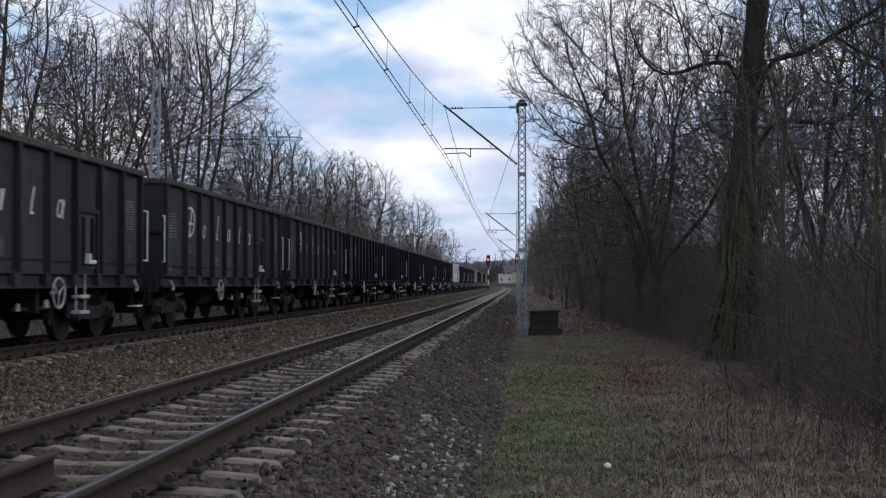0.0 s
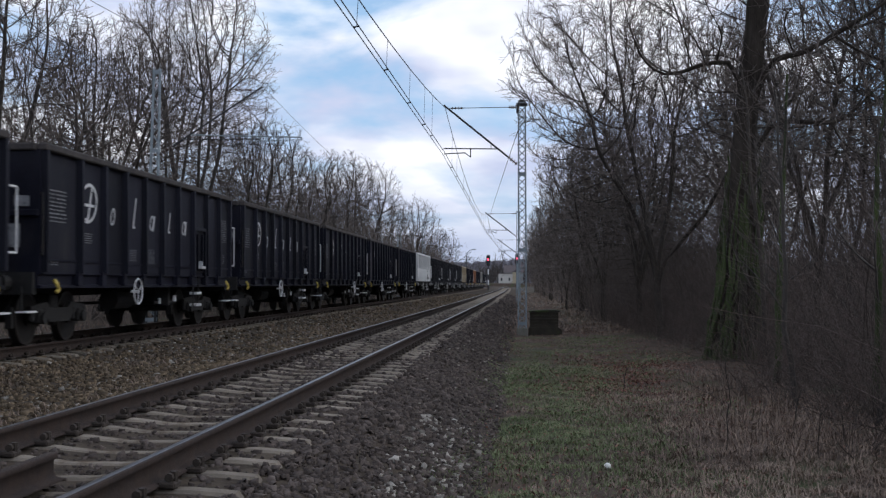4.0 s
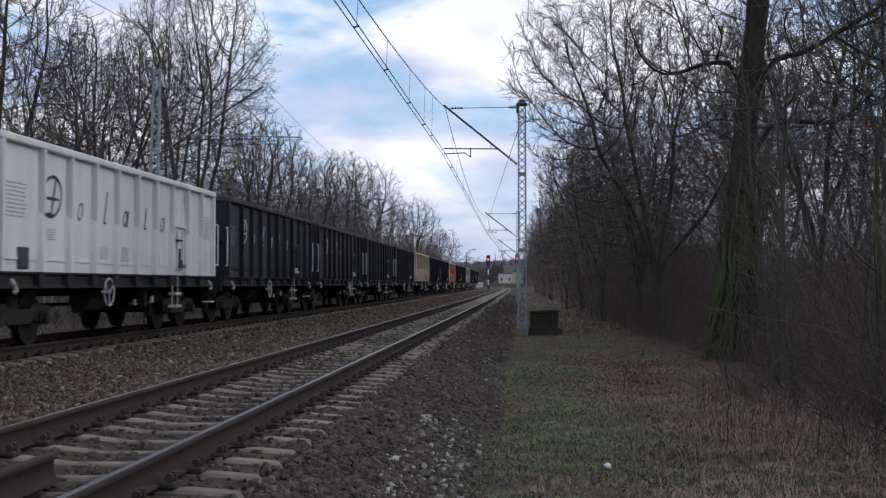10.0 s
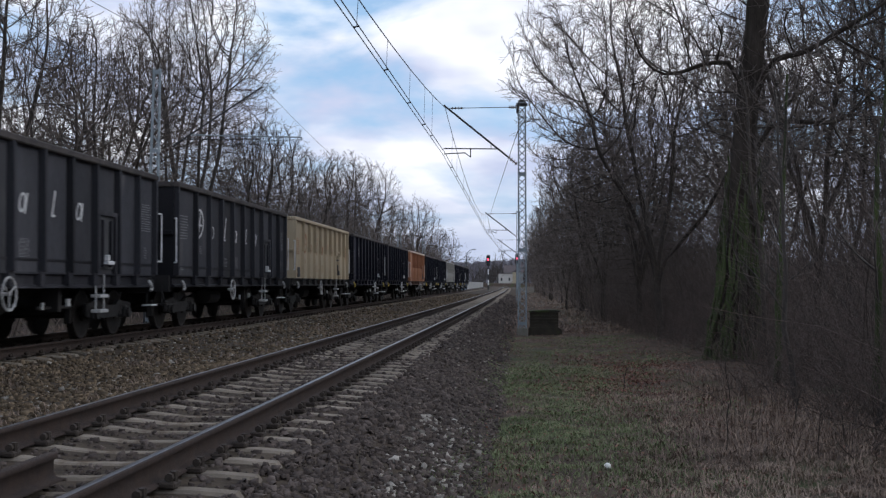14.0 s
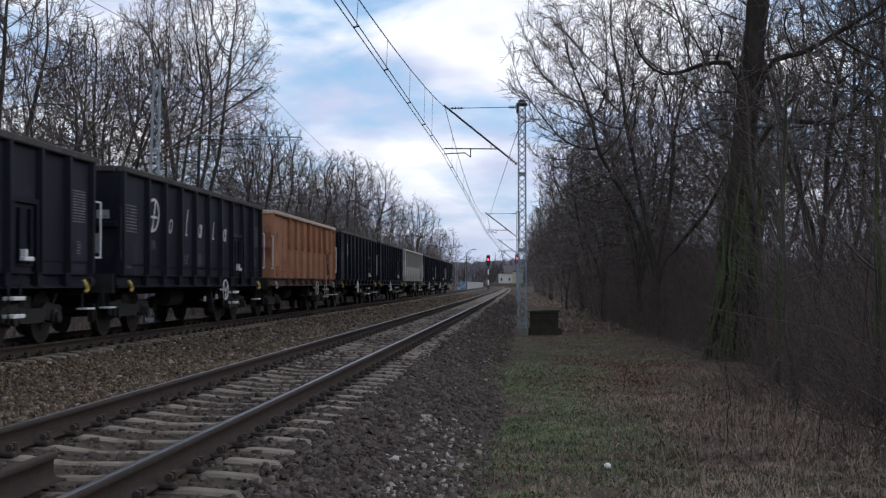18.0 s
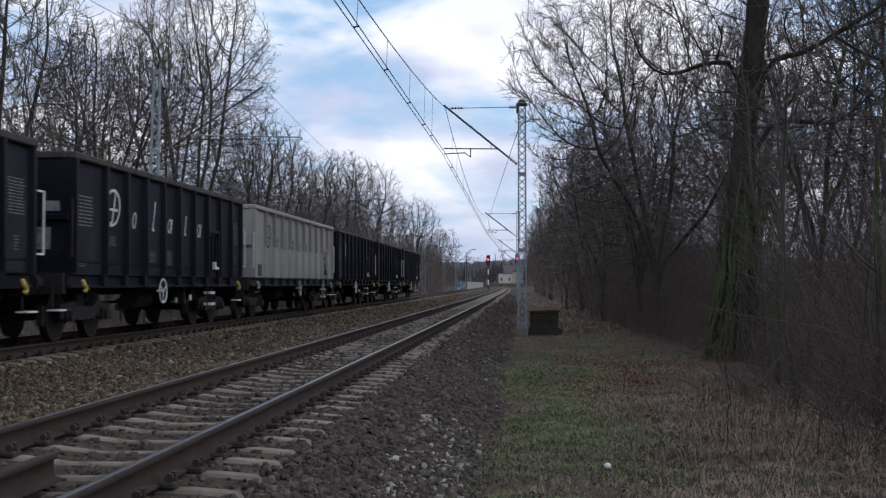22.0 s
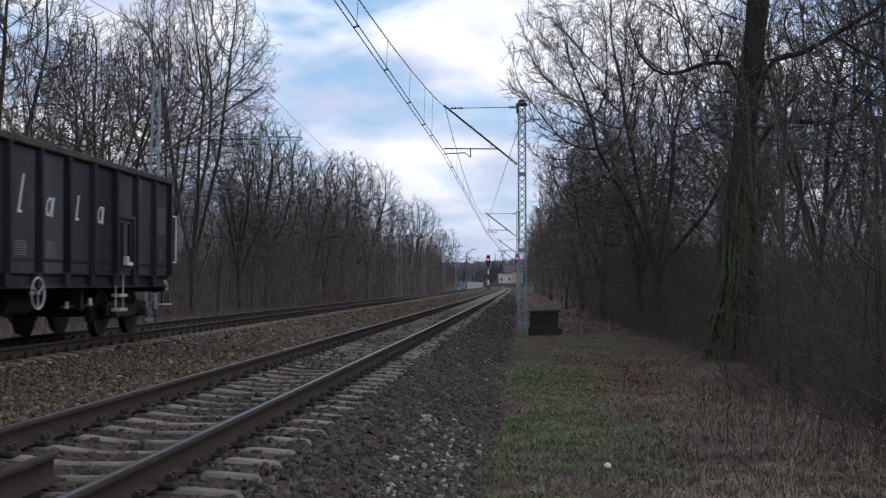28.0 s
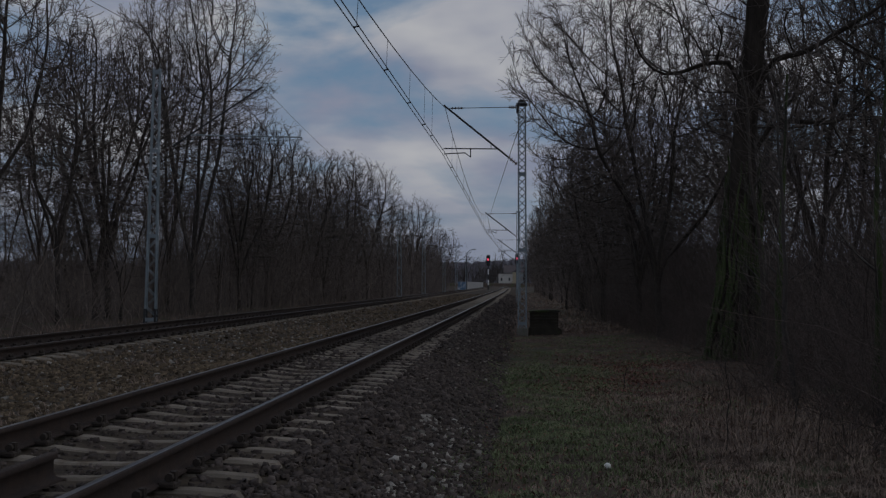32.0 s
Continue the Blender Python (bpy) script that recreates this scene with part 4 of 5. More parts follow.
    oval(bm, big_x, yb[0] - 0.08, 2.46, 0.42, 0.36, 0.18, 0.055, 18, -0.32, 0.40)
    bar(bm, big_x, yb[0] - 0.15, yb[0] - 0.09, 2.16, 2.76, 0.34)
    bar(bm, big_x, yb[0] - 0.36, yb[0] + 0.20, 2.40, 2.45, 0.0)
    bar(bm, big_x, yb[0] - 0.40, yb[0] - 0.12, 2.13, 2.19, 0.0)
    bmesh.ops.remove_doubles(bm, verts=bm.verts[:], dist=0.0002)
    part("emblem", bm, K, w, "slanted round emblem shape")
    for k, (ry, rz) in enumerate(((0.12, 0.165), (0.04, 0.29), (0.12, 0.16), (0.045, 0.21), (0.12, 0.16)), 1):
        bm = B()
        if ry > 0.06:
            oval(bm, X, yb[k], 2.29, ry, rz, 0.30, 0.036, 14)
            if k != 1:
                bar(bm, X, yb[k] + 0.075, yb[k] + 0.12, 2.12, 2.45, 0.30)
        else:
            bar(bm, X, yb[k] - 0.04, yb[k] + 0.01, 2.13, 2.13 + rz * 2.1, 0.32)
            bar(bm, X, yb[k] + 0.012, yb[k] + 0.11, 2.13, 2.17, 0.2)
        bmesh.ops.remove_doubles(bm, verts=bm.verts[:], dist=0.0002)
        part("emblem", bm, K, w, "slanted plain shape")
    small = M["mark_dim"] if paint in ("navy", "black") else M["greywall"] if paint in ("white", "cream") else M["mark_brown"]
    spots = [(-h + 0.35, -h + 1.05, 2.05, 2.62, 5), (h - 0.95, h - 0.28, 2.1, 2.68, 7), (-h + 0.4, -h + 0.75, 1.34, 1.46, 2),
             (yb[0] - 0.25, yb[0] + 0.1, 1.75, 1.95, 3), (yb[2] - 0.2, yb[2] + 0.22, 1.48, 1.72, 4), (yb[3] - 0.2, yb[3] + 0.2, 1.45, 1.75, 8), (h - 0.65, h - 0.5, 1.55, 1.8, 3)]
    for a, b, c, e, m in spots:
        bm = B()
        rows_of_bars(bm, X, a, b, c, e, m, rng)
        tagged(part("lettering", bm, small, w, "rows of small unreadable writing"), kind="stuff")
    if clean:
        for a, b, c, e in ((0.72, 1.05, 1.62, 2.0), (0.95, 1.2, 2.28, 2.45)):
            bm = B()
            box(bm, a, b, -h - 0.05, -h - 0.032, c, e)
            part("notice_plate", bm, M["mark_dim"], w, "pale notice plate")
    if paint in ("white", "cream", "yellow", "orange"):
        bm = B()
        box(bm, X - 0.002, X + 0.03, -h + 0.75, -h + 1.15, 1.26, 1.60, 0.01)
        part("paper_holder", bm, M["iron"] if paint != "orange" else M["mark_brown"], w, "dark document holder")
    for a, b, c, e in ((yb[4] - 0.1, yb[4] + 0.02, 0.60, 0.78), (yb[5] - 0.2, yb[5] + 0.05, 0.64, 0.84)):
        bm = B()
        box(bm, 1.20, 1.24, a, (a + b) / 2, c, (c + e) / 2 + 0.03)
        part("brake_plate", bm, M["mark"] if clean else M["mark_old"], w, "small pale changeover plate")
    return w


# far end of each wagon, from the last one forward, in metres along the line at 14 s
ENDS = [180.18, 166.19, 152.37, 138.46, 122.64, 108.58, 94.58, 80.72, 66.78, 52.84, 38.89, 24.98, 11.05, -2.92, -16.71, -30.74, -44.69, -58.48, -72.29, -86.10, -99.93, -113.75, -127.59, -141.59, -155.5]


def gone(t):
    """How far the train has run since 14 s."""
    u = (t - 14) / 14
    return 11.50396 * (t - 14) + 14 * (-0.40971 * u ** 2 - 0.08507 * u ** 3)


NAVY = "open freight wagon with blue-black sides and crisp white markings"
DARK = "open freight wagon with worn dusty black sides and faded markings"
SHORT_WHEEL = (23, 17, 12, 8, 7, 6)
SPECIAL = {14: ("white", "mark_black", 12.4, "open freight wagon with rust-streaked white sides"),
           9: ("yellow", "mark_brown", 12.4, "open freight wagon with pale yellow sides"),
           6: ("orange", "mark_brown", 12.2, "open freight wagon with faded rusty orange sides"),
           3: ("cream", "mark_black", 14.3, "longer open freight wagon with dirty cream sides")}
CLEAN = (1, 2, 4, 5, 7, 8, 15, 16, 17, 18, 19, 20)
# how far the large marks sit off their usual place on some wagons
SHIFTED = {0: -0.1}
TRAIN, built = [], {}
for i, e in enumerate(ENDS):
    wheel = 4.5 if i in SHORT_WHEEL else 7.8 if i == 14 or 19 <= i <= 22 else 7.4
    if i in SPECIAL:
        paint, marks, length, label = SPECIAL[i]
        key = (paint,)
    else:
        clean = i in CLEAN
        paint, marks, length, label = ("navy", "mark", 12.4, NAVY) if clean else ("black", "mark", 12.4, DARK)
        key = (paint, wheel)
    at = pose(X2, e - length / 2, 0.0)
    if key in built:
        w = copy_thing(built[key], at)
    else:
        w = wagon(paint, marks, length, wheel, paint == "navy", i in SPECIAL, seed=i)
        built[key] = w
        w.matrix_world = at
    tagged(w, label, "freight wagon", "wagons of the passing train")
    for c in w.children:
        if c.name.startswith("emblem"):
            c.location.y += SHIFTED.get(i, 0.0)
    TRAIN.append((w, e - length / 2))

# ---------------------------------------------------------------- bare trees and undergrowth


def tubes(P, R, sides):
    """Tapered tubes along polylines: P (n, k, 3), R (n, k)."""
    n, k, _ = P.shape
    T = np.empty_like(P)
    T[:, 1:-1] = P[:, 2:] - P[:, :-2]
    T[:, 0], T[:, -1] = P[:, 1] - P[:, 0], P[:, -1] - P[:, -2]
    T /= np.linalg.norm(T, axis=2, keepdims=True) + 1e-9
    ref = np.tile(np.array([0.31, 0.83, 0.11]), (n, k, 1))
    U = np.cross(T, ref)
    U /= np.linalg.norm(U, axis=2, keepdims=True) + 1e-9
    V = np.cross(T, U)
    a = np.arange(sides) * 2 * np.pi / sides
    C = P[:, :, None] + R[:, :, None, None] * (U[:, :, None] * np.cos(a)[None, None, :, None] + V[:, :, None] * np.sin(a)[None, None, :, None])
    verts = C.reshape(-1, 3)
    base = (np.arange(n)[:, None, None] * k + np.arange(k - 1)[None, :, None]) * sides
    i = np.arange(sides)[None, None]
    j = (i + 1) % sides
    faces = np.stack([base + i, base + j, base + sides + j, base + sides + i], axis=-1).reshape(-1, 4)
    return verts, faces


def join(pieces):
    vs, fs, o = [], [], 0
    for v, f in pieces:
        vs.append(v)
        fs.append(f + o)
        o += len(v)
    return np.concatenate(vs), np.concatenate(fs)


def grow(P, R, n, rng, span, length, angle, up, k, wiggle, ratio, tip=0.35, rmin=0.004):
    """n side branches on each polyline."""
    N, kp, _ = P.shape
    idx = np.repeat(np.arange(N), n)
    t = rng.uniform(span[0], span[1], N * n)
    f = t * (kp - 1)
    i0 = np.minimum(f.astype(int), kp - 2)
    w = (f - i0)[:, None]
    start = P[idx, i0] * (1 - w) + P[idx, i0 + 1] * w
    d = P[idx, i0 + 1] - P[idx, i0]
    d /= np.linalg.norm(d, axis=1, keepdims=True) + 1e-9
    r0 = R[idx, i0] * (1 - w[:, 0]) + R[idx, i0 + 1] * w[:, 0]
    rnd = rng.normal(size=(N * n, 3))
    perp = rnd - d * (rnd * d).sum(1, keepdims=True)
    perp /= np.linalg.norm(perp, axis=1, keepdims=True) + 1e-9
    ang = rng.uniform(angle[0], angle[1], N * n)[:, None]
    d = d * np.cos(ang) + perp * np.sin(ang)
    L = rng.uniform(length[0], length[1], N * n) * (1.15 - 0.6 * t)
    Q = np.empty((N * n, k, 3))
    Q[:, 0] = start
    for s in range(1, k):
        d = d + rng.normal(size=d.shape) * wiggle + np.array([0, 0, up])
        d /= np.linalg.norm(d, axis=1, keepdims=True) + 1e-9
        Q[:, s] = Q[:, s - 1] + d * (L / (k - 1))[:, None]
    rr = np.maximum(r0 * ratio * rng.uniform(0.7, 1.1, N * n), rmin)
    RR = rr[:, None] * np.linspace(1, tip, k)[None]
    return Q, np.maximum(RR, rmin * 0.8)


def colonise(g, starts, points, step=0.32, reach=2.4, kill=0.62, rise=0.10, jitter=0.09, rounds=110):
    """Grows limbs from the start lines towards free points of a crown. Returns nodes and their parents."""
    pos, par = np.zeros((14000, 3)), np.full(14000, -1)
    n = 0
    for line, on in starts:
        line = np.asarray(line, float)
        last = on
        for a, b in zip(line, line[1:]):
            m = max(1, int(np.linalg.norm(b - a) / step))
            for s in range(0 if last < 0 else 1, m + 1):
                pos[n], par[n] = a + (b - a) * s / m, last
                last = n
                n += 1
    near, who = np.full(len(points), 1e9), np.zeros(len(points), int)
    kids = np.bincount(par[:n][par[:n] >= 0], minlength=14000)
    lo = 0
    alive = np.ones(len(points), bool)
    for _ in range(rounds):
        d = np.linalg.norm(points[:, None] - pos[None, lo:n], axis=2)
        j = d.argmin(1)
        dj = d[np.arange(len(points)), j]
        better = dj < near
        near[better], who[better] = dj[better], lo + j[better]
        alive &= near > kill
        m = alive & (near < reach)
        if not m.any() or n > 13000:
            break
        v = points[m] - pos[who[m]]
        v /= np.linalg.norm(v, axis=1, keepdims=True)
        acc = np.zeros((n, 3))
        np.add.at(acc, who[m], v)
        idx = np.unique(who[m])
        idx = idx[kids[idx] < 3]
        if not len(idx):
            break
        d = acc[idx]
        d /= np.linalg.norm(d, axis=1, keepdims=True) + 1e-9
        d = d + g.normal(size=d.shape) * jitter + np.array([0, 0, rise])
        d /= np.linalg.norm(d, axis=1, keepdims=True)
        lo = n
        pos[n:n + len(idx)] = pos[idx] + d * step
        par[n:n + len(idx)] = idx
        kids[idx] += 1
        n += len(idx)
    return pos[:n], par[:n]


def limbs_of(pos, par, tip, power=2.15):
    """Radii by summing up the tips, and the chains of nodes from each fork to its tip."""
    n = len(pos)
    load = np.zeros(n)
    has = np.zeros(n, bool)
    has[par[par >= 0]] = True
    load[~has] = 1.0
    main, best = np.full(n, -1), np.zeros(n)
    for i in range(n - 1, -1, -1):
        p = par[i]
        if p >= 0:
            load[p] += load[i]
            if load[i] >= best[p]:
                best[p], main[p] = load[i], i
    r = tip * load ** (1 / power)
    chains = []
    for i in range(n):
        if par[i] >= 0 and main[par[i]] == i:
            continue
        c = [] if par[i] < 0 else [par[i]]
        j = i
        while j >= 0:
            c.append(j)
            j = main[j]
        if len(c) > 1:
            chains.append(c)
    return r, chains


def crown_meshes(seed, starts, blobs, n, tip=0.008, twigs=(2, 3), reach=2.4, kill=0.62, step=0.32, twig_len=(0.5, 1.15), rise=0.10, girth=1.0, thin=0.034, flare=1.5, power=2.15):
    """A bare tree grown into a crown of ellipsoids (x, y, z, rx, ry, rz, share): trunk, limbs and twigs."""
    g = np.random.default_rng(seed)
    pts = []
    total = sum(b[6] for b in blobs)
    for x, y, z, rx, ry, rz, share in blobs:
        m = int(n * share / total)
        u = g.normal(size=(m, 3))
        u /= np.linalg.norm(u, axis=1, keepdims=True)
        u *= g.uniform(0, 1, m)[:, None] ** 0.40
        pts.append(u * np.array([rx, ry, rz]) + np.array([x, y, z]))
    pos, par = colonise(g, starts, np.concatenate(pts), step, reach, kill, rise)
    r, chains = limbs_of(pos, par, tip, power)
    r = np.where(r > 0.05, 0.05 + (r - 0.05) * girth, r)
    trunk, groups = None, {}
    for c in chains:
        P, R = pos[c].copy(), r[c].copy()
        if len(c) > 3:
            P[1:-1] = 0.5 * P[1:-1] + 0.25 * (P[:-2] + P[2:])
        if par[c[0]] >= 0 or trunk is not None:
            R[0] = R[1]
        if trunk is None:
            # butt swelling at the ground
            R = R * (1 + (flare - 1) * np.exp(-(P[:, 2] - P[0, 2]) / 0.5))
            trunk = tubes(P[None], R[None], 12)
            continue
        sides = 7 if R[0] > 0.06 else 5 if R[0] > 0.03 else 3
        groups.setdefault((len(c), sides), []).append((P, R))
    limbs = join([tubes(np.array([p for p, _ in v]), np.array([q for _, q in v]), k[1]) for k, v in groups.items()])
    e = np.nonzero((par >= 0) & (r < thin))[0]
    seg = np.stack([pos[par[e]], pos[e]], 1)
    rad = np.stack([r[e], r[e]], 1)
    t1 = grow(seg, rad, twigs[0], g, (0.0, 1.0), twig_len, (0.4, 0.9), 0.08, 4, 0.10, 0.8, rmin=tip * 0.8)
    t2 = grow(*t1, twigs[1], g, (0.12, 1.0), (twig_len[0] * 0.5, twig_len[1] * 0.5), (0.4, 0.9), 0.06, 2, 0.15, 0.8, rmin=tip * 0.72)
    return raw_mesh("trunk", *trunk), raw_mesh("limbs", *limbs), raw_mesh("twigs", *join([tubes(*t1, 3), tubes(*t2, 3)]))


def make_tree(meshes, m, label, bark="bark"):
    t = thing("bare_tree", m, label, "tree", "bare trees beside the line")
    for name, me, mat in zip(("trunk", "branchwork", "twig_crown"), meshes, (bark, bark, "twig")):
        part_mesh(name, me, M[mat], t, smooth=name == "trunk")
    return t


def vase(seed, h, spread, fork, stems_n=4, bare=0.26):
    """A tall tree whose trunk parts low down into steep stems."""
    g = random.Random(seed)
    starts = [([(0, 0, -0.3), (0.05, 0, fork * 0.5), (0.0, 0.05, fork)], -1)]
    k = max(1, int((fork * 0.5 + 0.3) / 0.32)) + max(1, int(fork * 0.5 / 0.32))
    for i in range(stems_n):
        a = 2 * math.pi * (i + g.uniform(-0.25, 0.25)) / stems_n
        s = spread * g.uniform(0.28, 0.5)
        p = [(0.0, 0.05, fork)]
        for f, o in ((0.33, 0.30), (0.66, 0.72), (1.0, 1.0)):
            p.append((math.cos(a) * s * o + g.uniform(-0.2, 0.2), math.sin(a) * s * o + g.uniform(-0.2, 0.2), fork + (h * 0.62 - fork) * f * g.uniform(0.9, 1.0)))
        starts.append((p, k))
    low = h * bare
    return starts, [(0, 0, (h + low) / 2, spread, spread, (h - low) / 2, 1.0), (0, 0, h * 0.72, spread * 0.9, spread * 0.9, h * 0.27, 0.7)]


FINE = dict(kill=0.46, step=0.27, reach=2.0, rise=0.20, thin=0.026, twig_len=(0.35, 0.85), girth=0.5, power=2.05)
COARSE = dict(kill=0.66, step=0.38, rise=0.18, thin=0.036, twig_len=(0.5, 1.1), girth=0.6)
TALL = [crown_meshes(11, *vase(1, 17.5, 4.3, 2.2, 5), 3600, 0.0105, (1, 4), **FINE), crown_meshes(12, *vase(2, 13.5, 3.5, 2.6, 4), 2600, 0.0105, (1, 4), **FINE)]
ROUND = [crown_meshes(21, *vase(4, 12.5, 3.7, 2.0, 4, bare=0.20), 2200, 0.0115, (1, 3), **FINE),
         crown_meshes(22, *vase(5, 10.0, 3.2, 1.4, 5, bare=0.12), 1700, 0.0105, (1, 3), **FINE)]
SPARE = [crown_meshes(31, *vase(6, 12.5, 3.6, 2.4, 4, bare=0.15), 950, 0.014, (1, 3), **COARSE),
         crown_meshes(32, *vase(7, 12.0, 3.2, 1.8, 5, bare=0.12), 900, 0.014, (1, 3), **COARSE),
         crown_meshes(33, *vase(8, 8.5, 2.3, 1.0, 5, bare=0.06), 650, 0.012, (1, 3), **COARSE)]
# a low spreading tree that leans out over the path
LEANING = crown_meshes(41, [([(0, 0, -0.3), (-0.15, 0, 1.2), (-0.2, 0, 2.2)], -1), ([(-0.2, 0, 2.2), (-1.0, -0.3, 4.2), (-2.2, -0.6, 6.2)], 6), ([(-0.2, 0, 2.2), (0.3, 0.4, 4.5), (0.5, 0.6, 7.0)], 6),
                            ([(-0.2, 0, 2.2), (-0.6, 0.8, 4.6), (-1.1, 1.2, 7.4)], 6), ([(-0.2, 0, 2.2), (1.3, -0.8, 4.0), (2.2, -1.3, 5.8)], 6)],
                       [(-0.6, 0, 7.6, 4.5, 3.6, 4.6, 1.0), (-2.2, 0, 9.0, 3.2, 3.0, 3.2, 0.5), (0.6, 0, 6.0, 3.4, 3.0, 3.2, 0.5)], 4200, 0.0092, (2, 3), **FINE)
first_of = {}


def plant(meshes, x, y, scale, turn, label, bark="bark"):
    m = pose(x + bend(y), y, ground_z(x, y), 0, 0, turn)
    key = (id(meshes[0]), bark)
    if key in first_of:
        t = copy_thing(first_of[key], m)
    else:
        t = first_of[key] = make_tree(meshes, m, label, bark)
        t.matrix_world = m
    t.scale = (scale, scale, scale)
    return tagged(t, label)


rng = random.Random(77)
TALL_LABEL = "tall leafless tree with steep grey-brown limbs"
EDGE_LABEL = "leafless tree with a rounded crown at the wood's edge"
for meshes, x, y, s, turn, label, bark in (
        (TALL[1], -12.8, 34.5, 0.98, 20, TALL_LABEL, "bark"), (TALL[1], -14.2, 44.0, 0.84, 140, TALL_LABEL, "bark_grey"), (ROUND[1], -14.2, 48.0, 1.12, 160, EDGE_LABEL, "bark"),
        (ROUND[0], -14.6, 50.5, 1.06, 75, EDGE_LABEL, "bark"), (TALL[0], -12.9, 57.5, 1.0, 0, TALL_LABEL, "bark_grey"),
        (TALL[1], -15.4, 62.0, 1.15, 260, TALL_LABEL, "bark"), (ROUND[1], -12.6, 66.0, 1.16, 30, EDGE_LABEL, "bark"),
        (ROUND[0], -13.4, 77.0, 0.98, 200, EDGE_LABEL, "bark"), (ROUND[1], -12.8, 90.0, 1.17, 100, EDGE_LABEL, "bark_grey"),
        (ROUND[0], -12.6, 105.0, 1.07, 310, EDGE_LABEL, "bark"), (ROUND[0], -12.2, 119.0, 1.10, 45, EDGE_LABEL, "bark"),
        (ROUND[1], -14.5, 84.0, 1.15, 20, EDGE_LABEL, "bark"), (ROUND[0], -14.8, 112.0, 1.0, 190, EDGE_LABEL, "bark"),
        (SPARE[1], -12.3, 133.0, 1.0, 45, EDGE_LABEL, "bark"), (SPARE[0], -12.6, 146.0, 0.92, 80, EDGE_LABEL, "bark"),
        (SPARE[1], -12.4, 172.0, 1.20, 210, EDGE_LABEL, "bark"), (SPARE[0], -12.2, 184.0, 1.16, 10, EDGE_LABEL, "bark"),
        (SPARE[1], -12.6, 232.0, 1.04, 120, EDGE_LABEL, "bark_grey"), (SPARE[0], -12.0, 246.0, 1.06, 300, EDGE_LABEL, "bark")):
    plant(meshes, x, y, s, turn, label, bark)
for i in range(13):
    y = 52 + 7.0 * i
    plant(SPARE[i % 2], rng.uniform(-25, -16.0), y + rng.uniform(-3, 3), rng.uniform(0.78, 0.96), rng.uniform(0, 360), "leafless tree deep in the wood")
for i in range(34):
    y = 78 + 5.4 * i
    plant(SPARE[2 if i % 3 else 1], rng.uniform(-17, -12.0), y + rng.uniform(-4, 4), rng.uniform(0.85, 1.1) if i % 3 else 0.82, rng.uniform(0, 360), "low leafless tree filling the wood's edge")
for i in range(22):
    plant(SPARE[2], rng.uniform(-20, -12.5), 47 + 3.4 * i, rng.uniform(0.75, 1.05), rng.uniform(0, 360), "slender leafless tree among the taller ones")
# near side
plant(LEANING, 7.6, 41.0, 1.0, 0, "spreading leafless tree leaning out over the path")
NEAR_LABEL = "dense leafless tree at the near wood's edge"
for meshes, x, y, s, turn in ((ROUND[1], 7.4, 47.0, 1.02, 60), (ROUND[0], 13.0, 31.0, 0.9, 20), (ROUND[1], 7.8, 51.5, 0.98, 10), (ROUND[1], 6.9, 60.0, 1.04, 200), (ROUND[1], 6.8, 68.0, 1.08, 320), (ROUND[1], 6.7, 76.0, 1.08, 120), (ROUND[1], 8.6, 71.0, 1.1, 20),
                              (TALL[1], 12.0, 47.5, 0.95, 90), (ROUND[0], 12.4, 52.0, 1.0, 240), (TALL[1], 14.4, 37.5, 0.92, 10), (ROUND[0], 10.8, 33.0, 0.85, 200)):
    plant(meshes, x, y, s, turn, NEAR_LABEL)
y = 79.0
while y < 260:
    plant(SPARE[2 if y < 130 else rng.randrange(3)], rng.uniform(6.0, 7.4), y, rng.uniform(1.0, 1.2) if y < 130 else 0.95, rng.uniform(0, 360), "leafless tree beside the near track")
    y += rng.uniform(5.0, 8.0)
for i in range(11):
    plant(SPARE[i % 2], rng.uniform(13, 26), 42 + 4.0 * i, rng.uniform(0.8, 1.0), rng.uniform(0, 360), "leafless tree deep in the wood")
for i in range(10):
    plant(SPARE[2], rng.uniform(8.6, 16), 54 + 3.4 * i, rng.uniform(0.7, 1.0), rng.uniform(0, 360), "slender leafless tree in the near wood")

# thin leaning trunks at the edge of the thicket


def sapling(seed, x, y, tall, r, lean_x, mat, label):
    g = np.random.default_rng(seed)
    t = thing("sapling", pose(x, y, ground_z(x, y)), label, "tree", "saplings in the thicket")
    k = 12
    P = np.zeros((1, k, 3))
    P[0, :, 2] = np.linspace(-0.2, tall, k)
    P[0, :, 0] = lean_x * P[0, :, 2] + np.cumsum(g.normal(size=k)) * 0.03
    P[0, :, 1] = np.cumsum(g.normal(size=k)) * 0.03
    R = (r * np.linspace(1.15, 0.3, k))[None]
    part_mesh("trunk", raw_mesh("trunk", *tubes(P, R, 8)), M[mat], t, smooth=True)
    l1 = grow(P, R, 12, g, (0.25, 0.98), (0.7, 1.8), (0.5, 1.0), 0.06, 6, 0.13, 0.45)
    tagged(part_mesh("branchwork", raw_mesh("branchwork", *tubes(*l1, 4)), M["bark_grey"], t), kind="stuff")
    l2 = grow(*l1, 6, g, (0.15, 1.0), (0.3, 0.8), (0.4, 0.9), 0.05, 4, 0.14, 0.6)
    part_mesh("twig_crown", raw_mesh("twig_crown", *tubes(*l2, 3)), M["twig"], t)


sapling(1, 7.42, 22.0, 5.5, 0.062, 0.03, "moss", "slim trunk overgrown with green moss in the thicket")
sapling(2, 6.9, 18.0, 4.6, 0.04, -0.06, "bark_grey", "slim grey-brown sapling standing in the brambles")
sapling(3, 7.75, 17.0, 5.0, 0.055, 0.05, "moss", "slim mossy sapling at the thicket's edge")
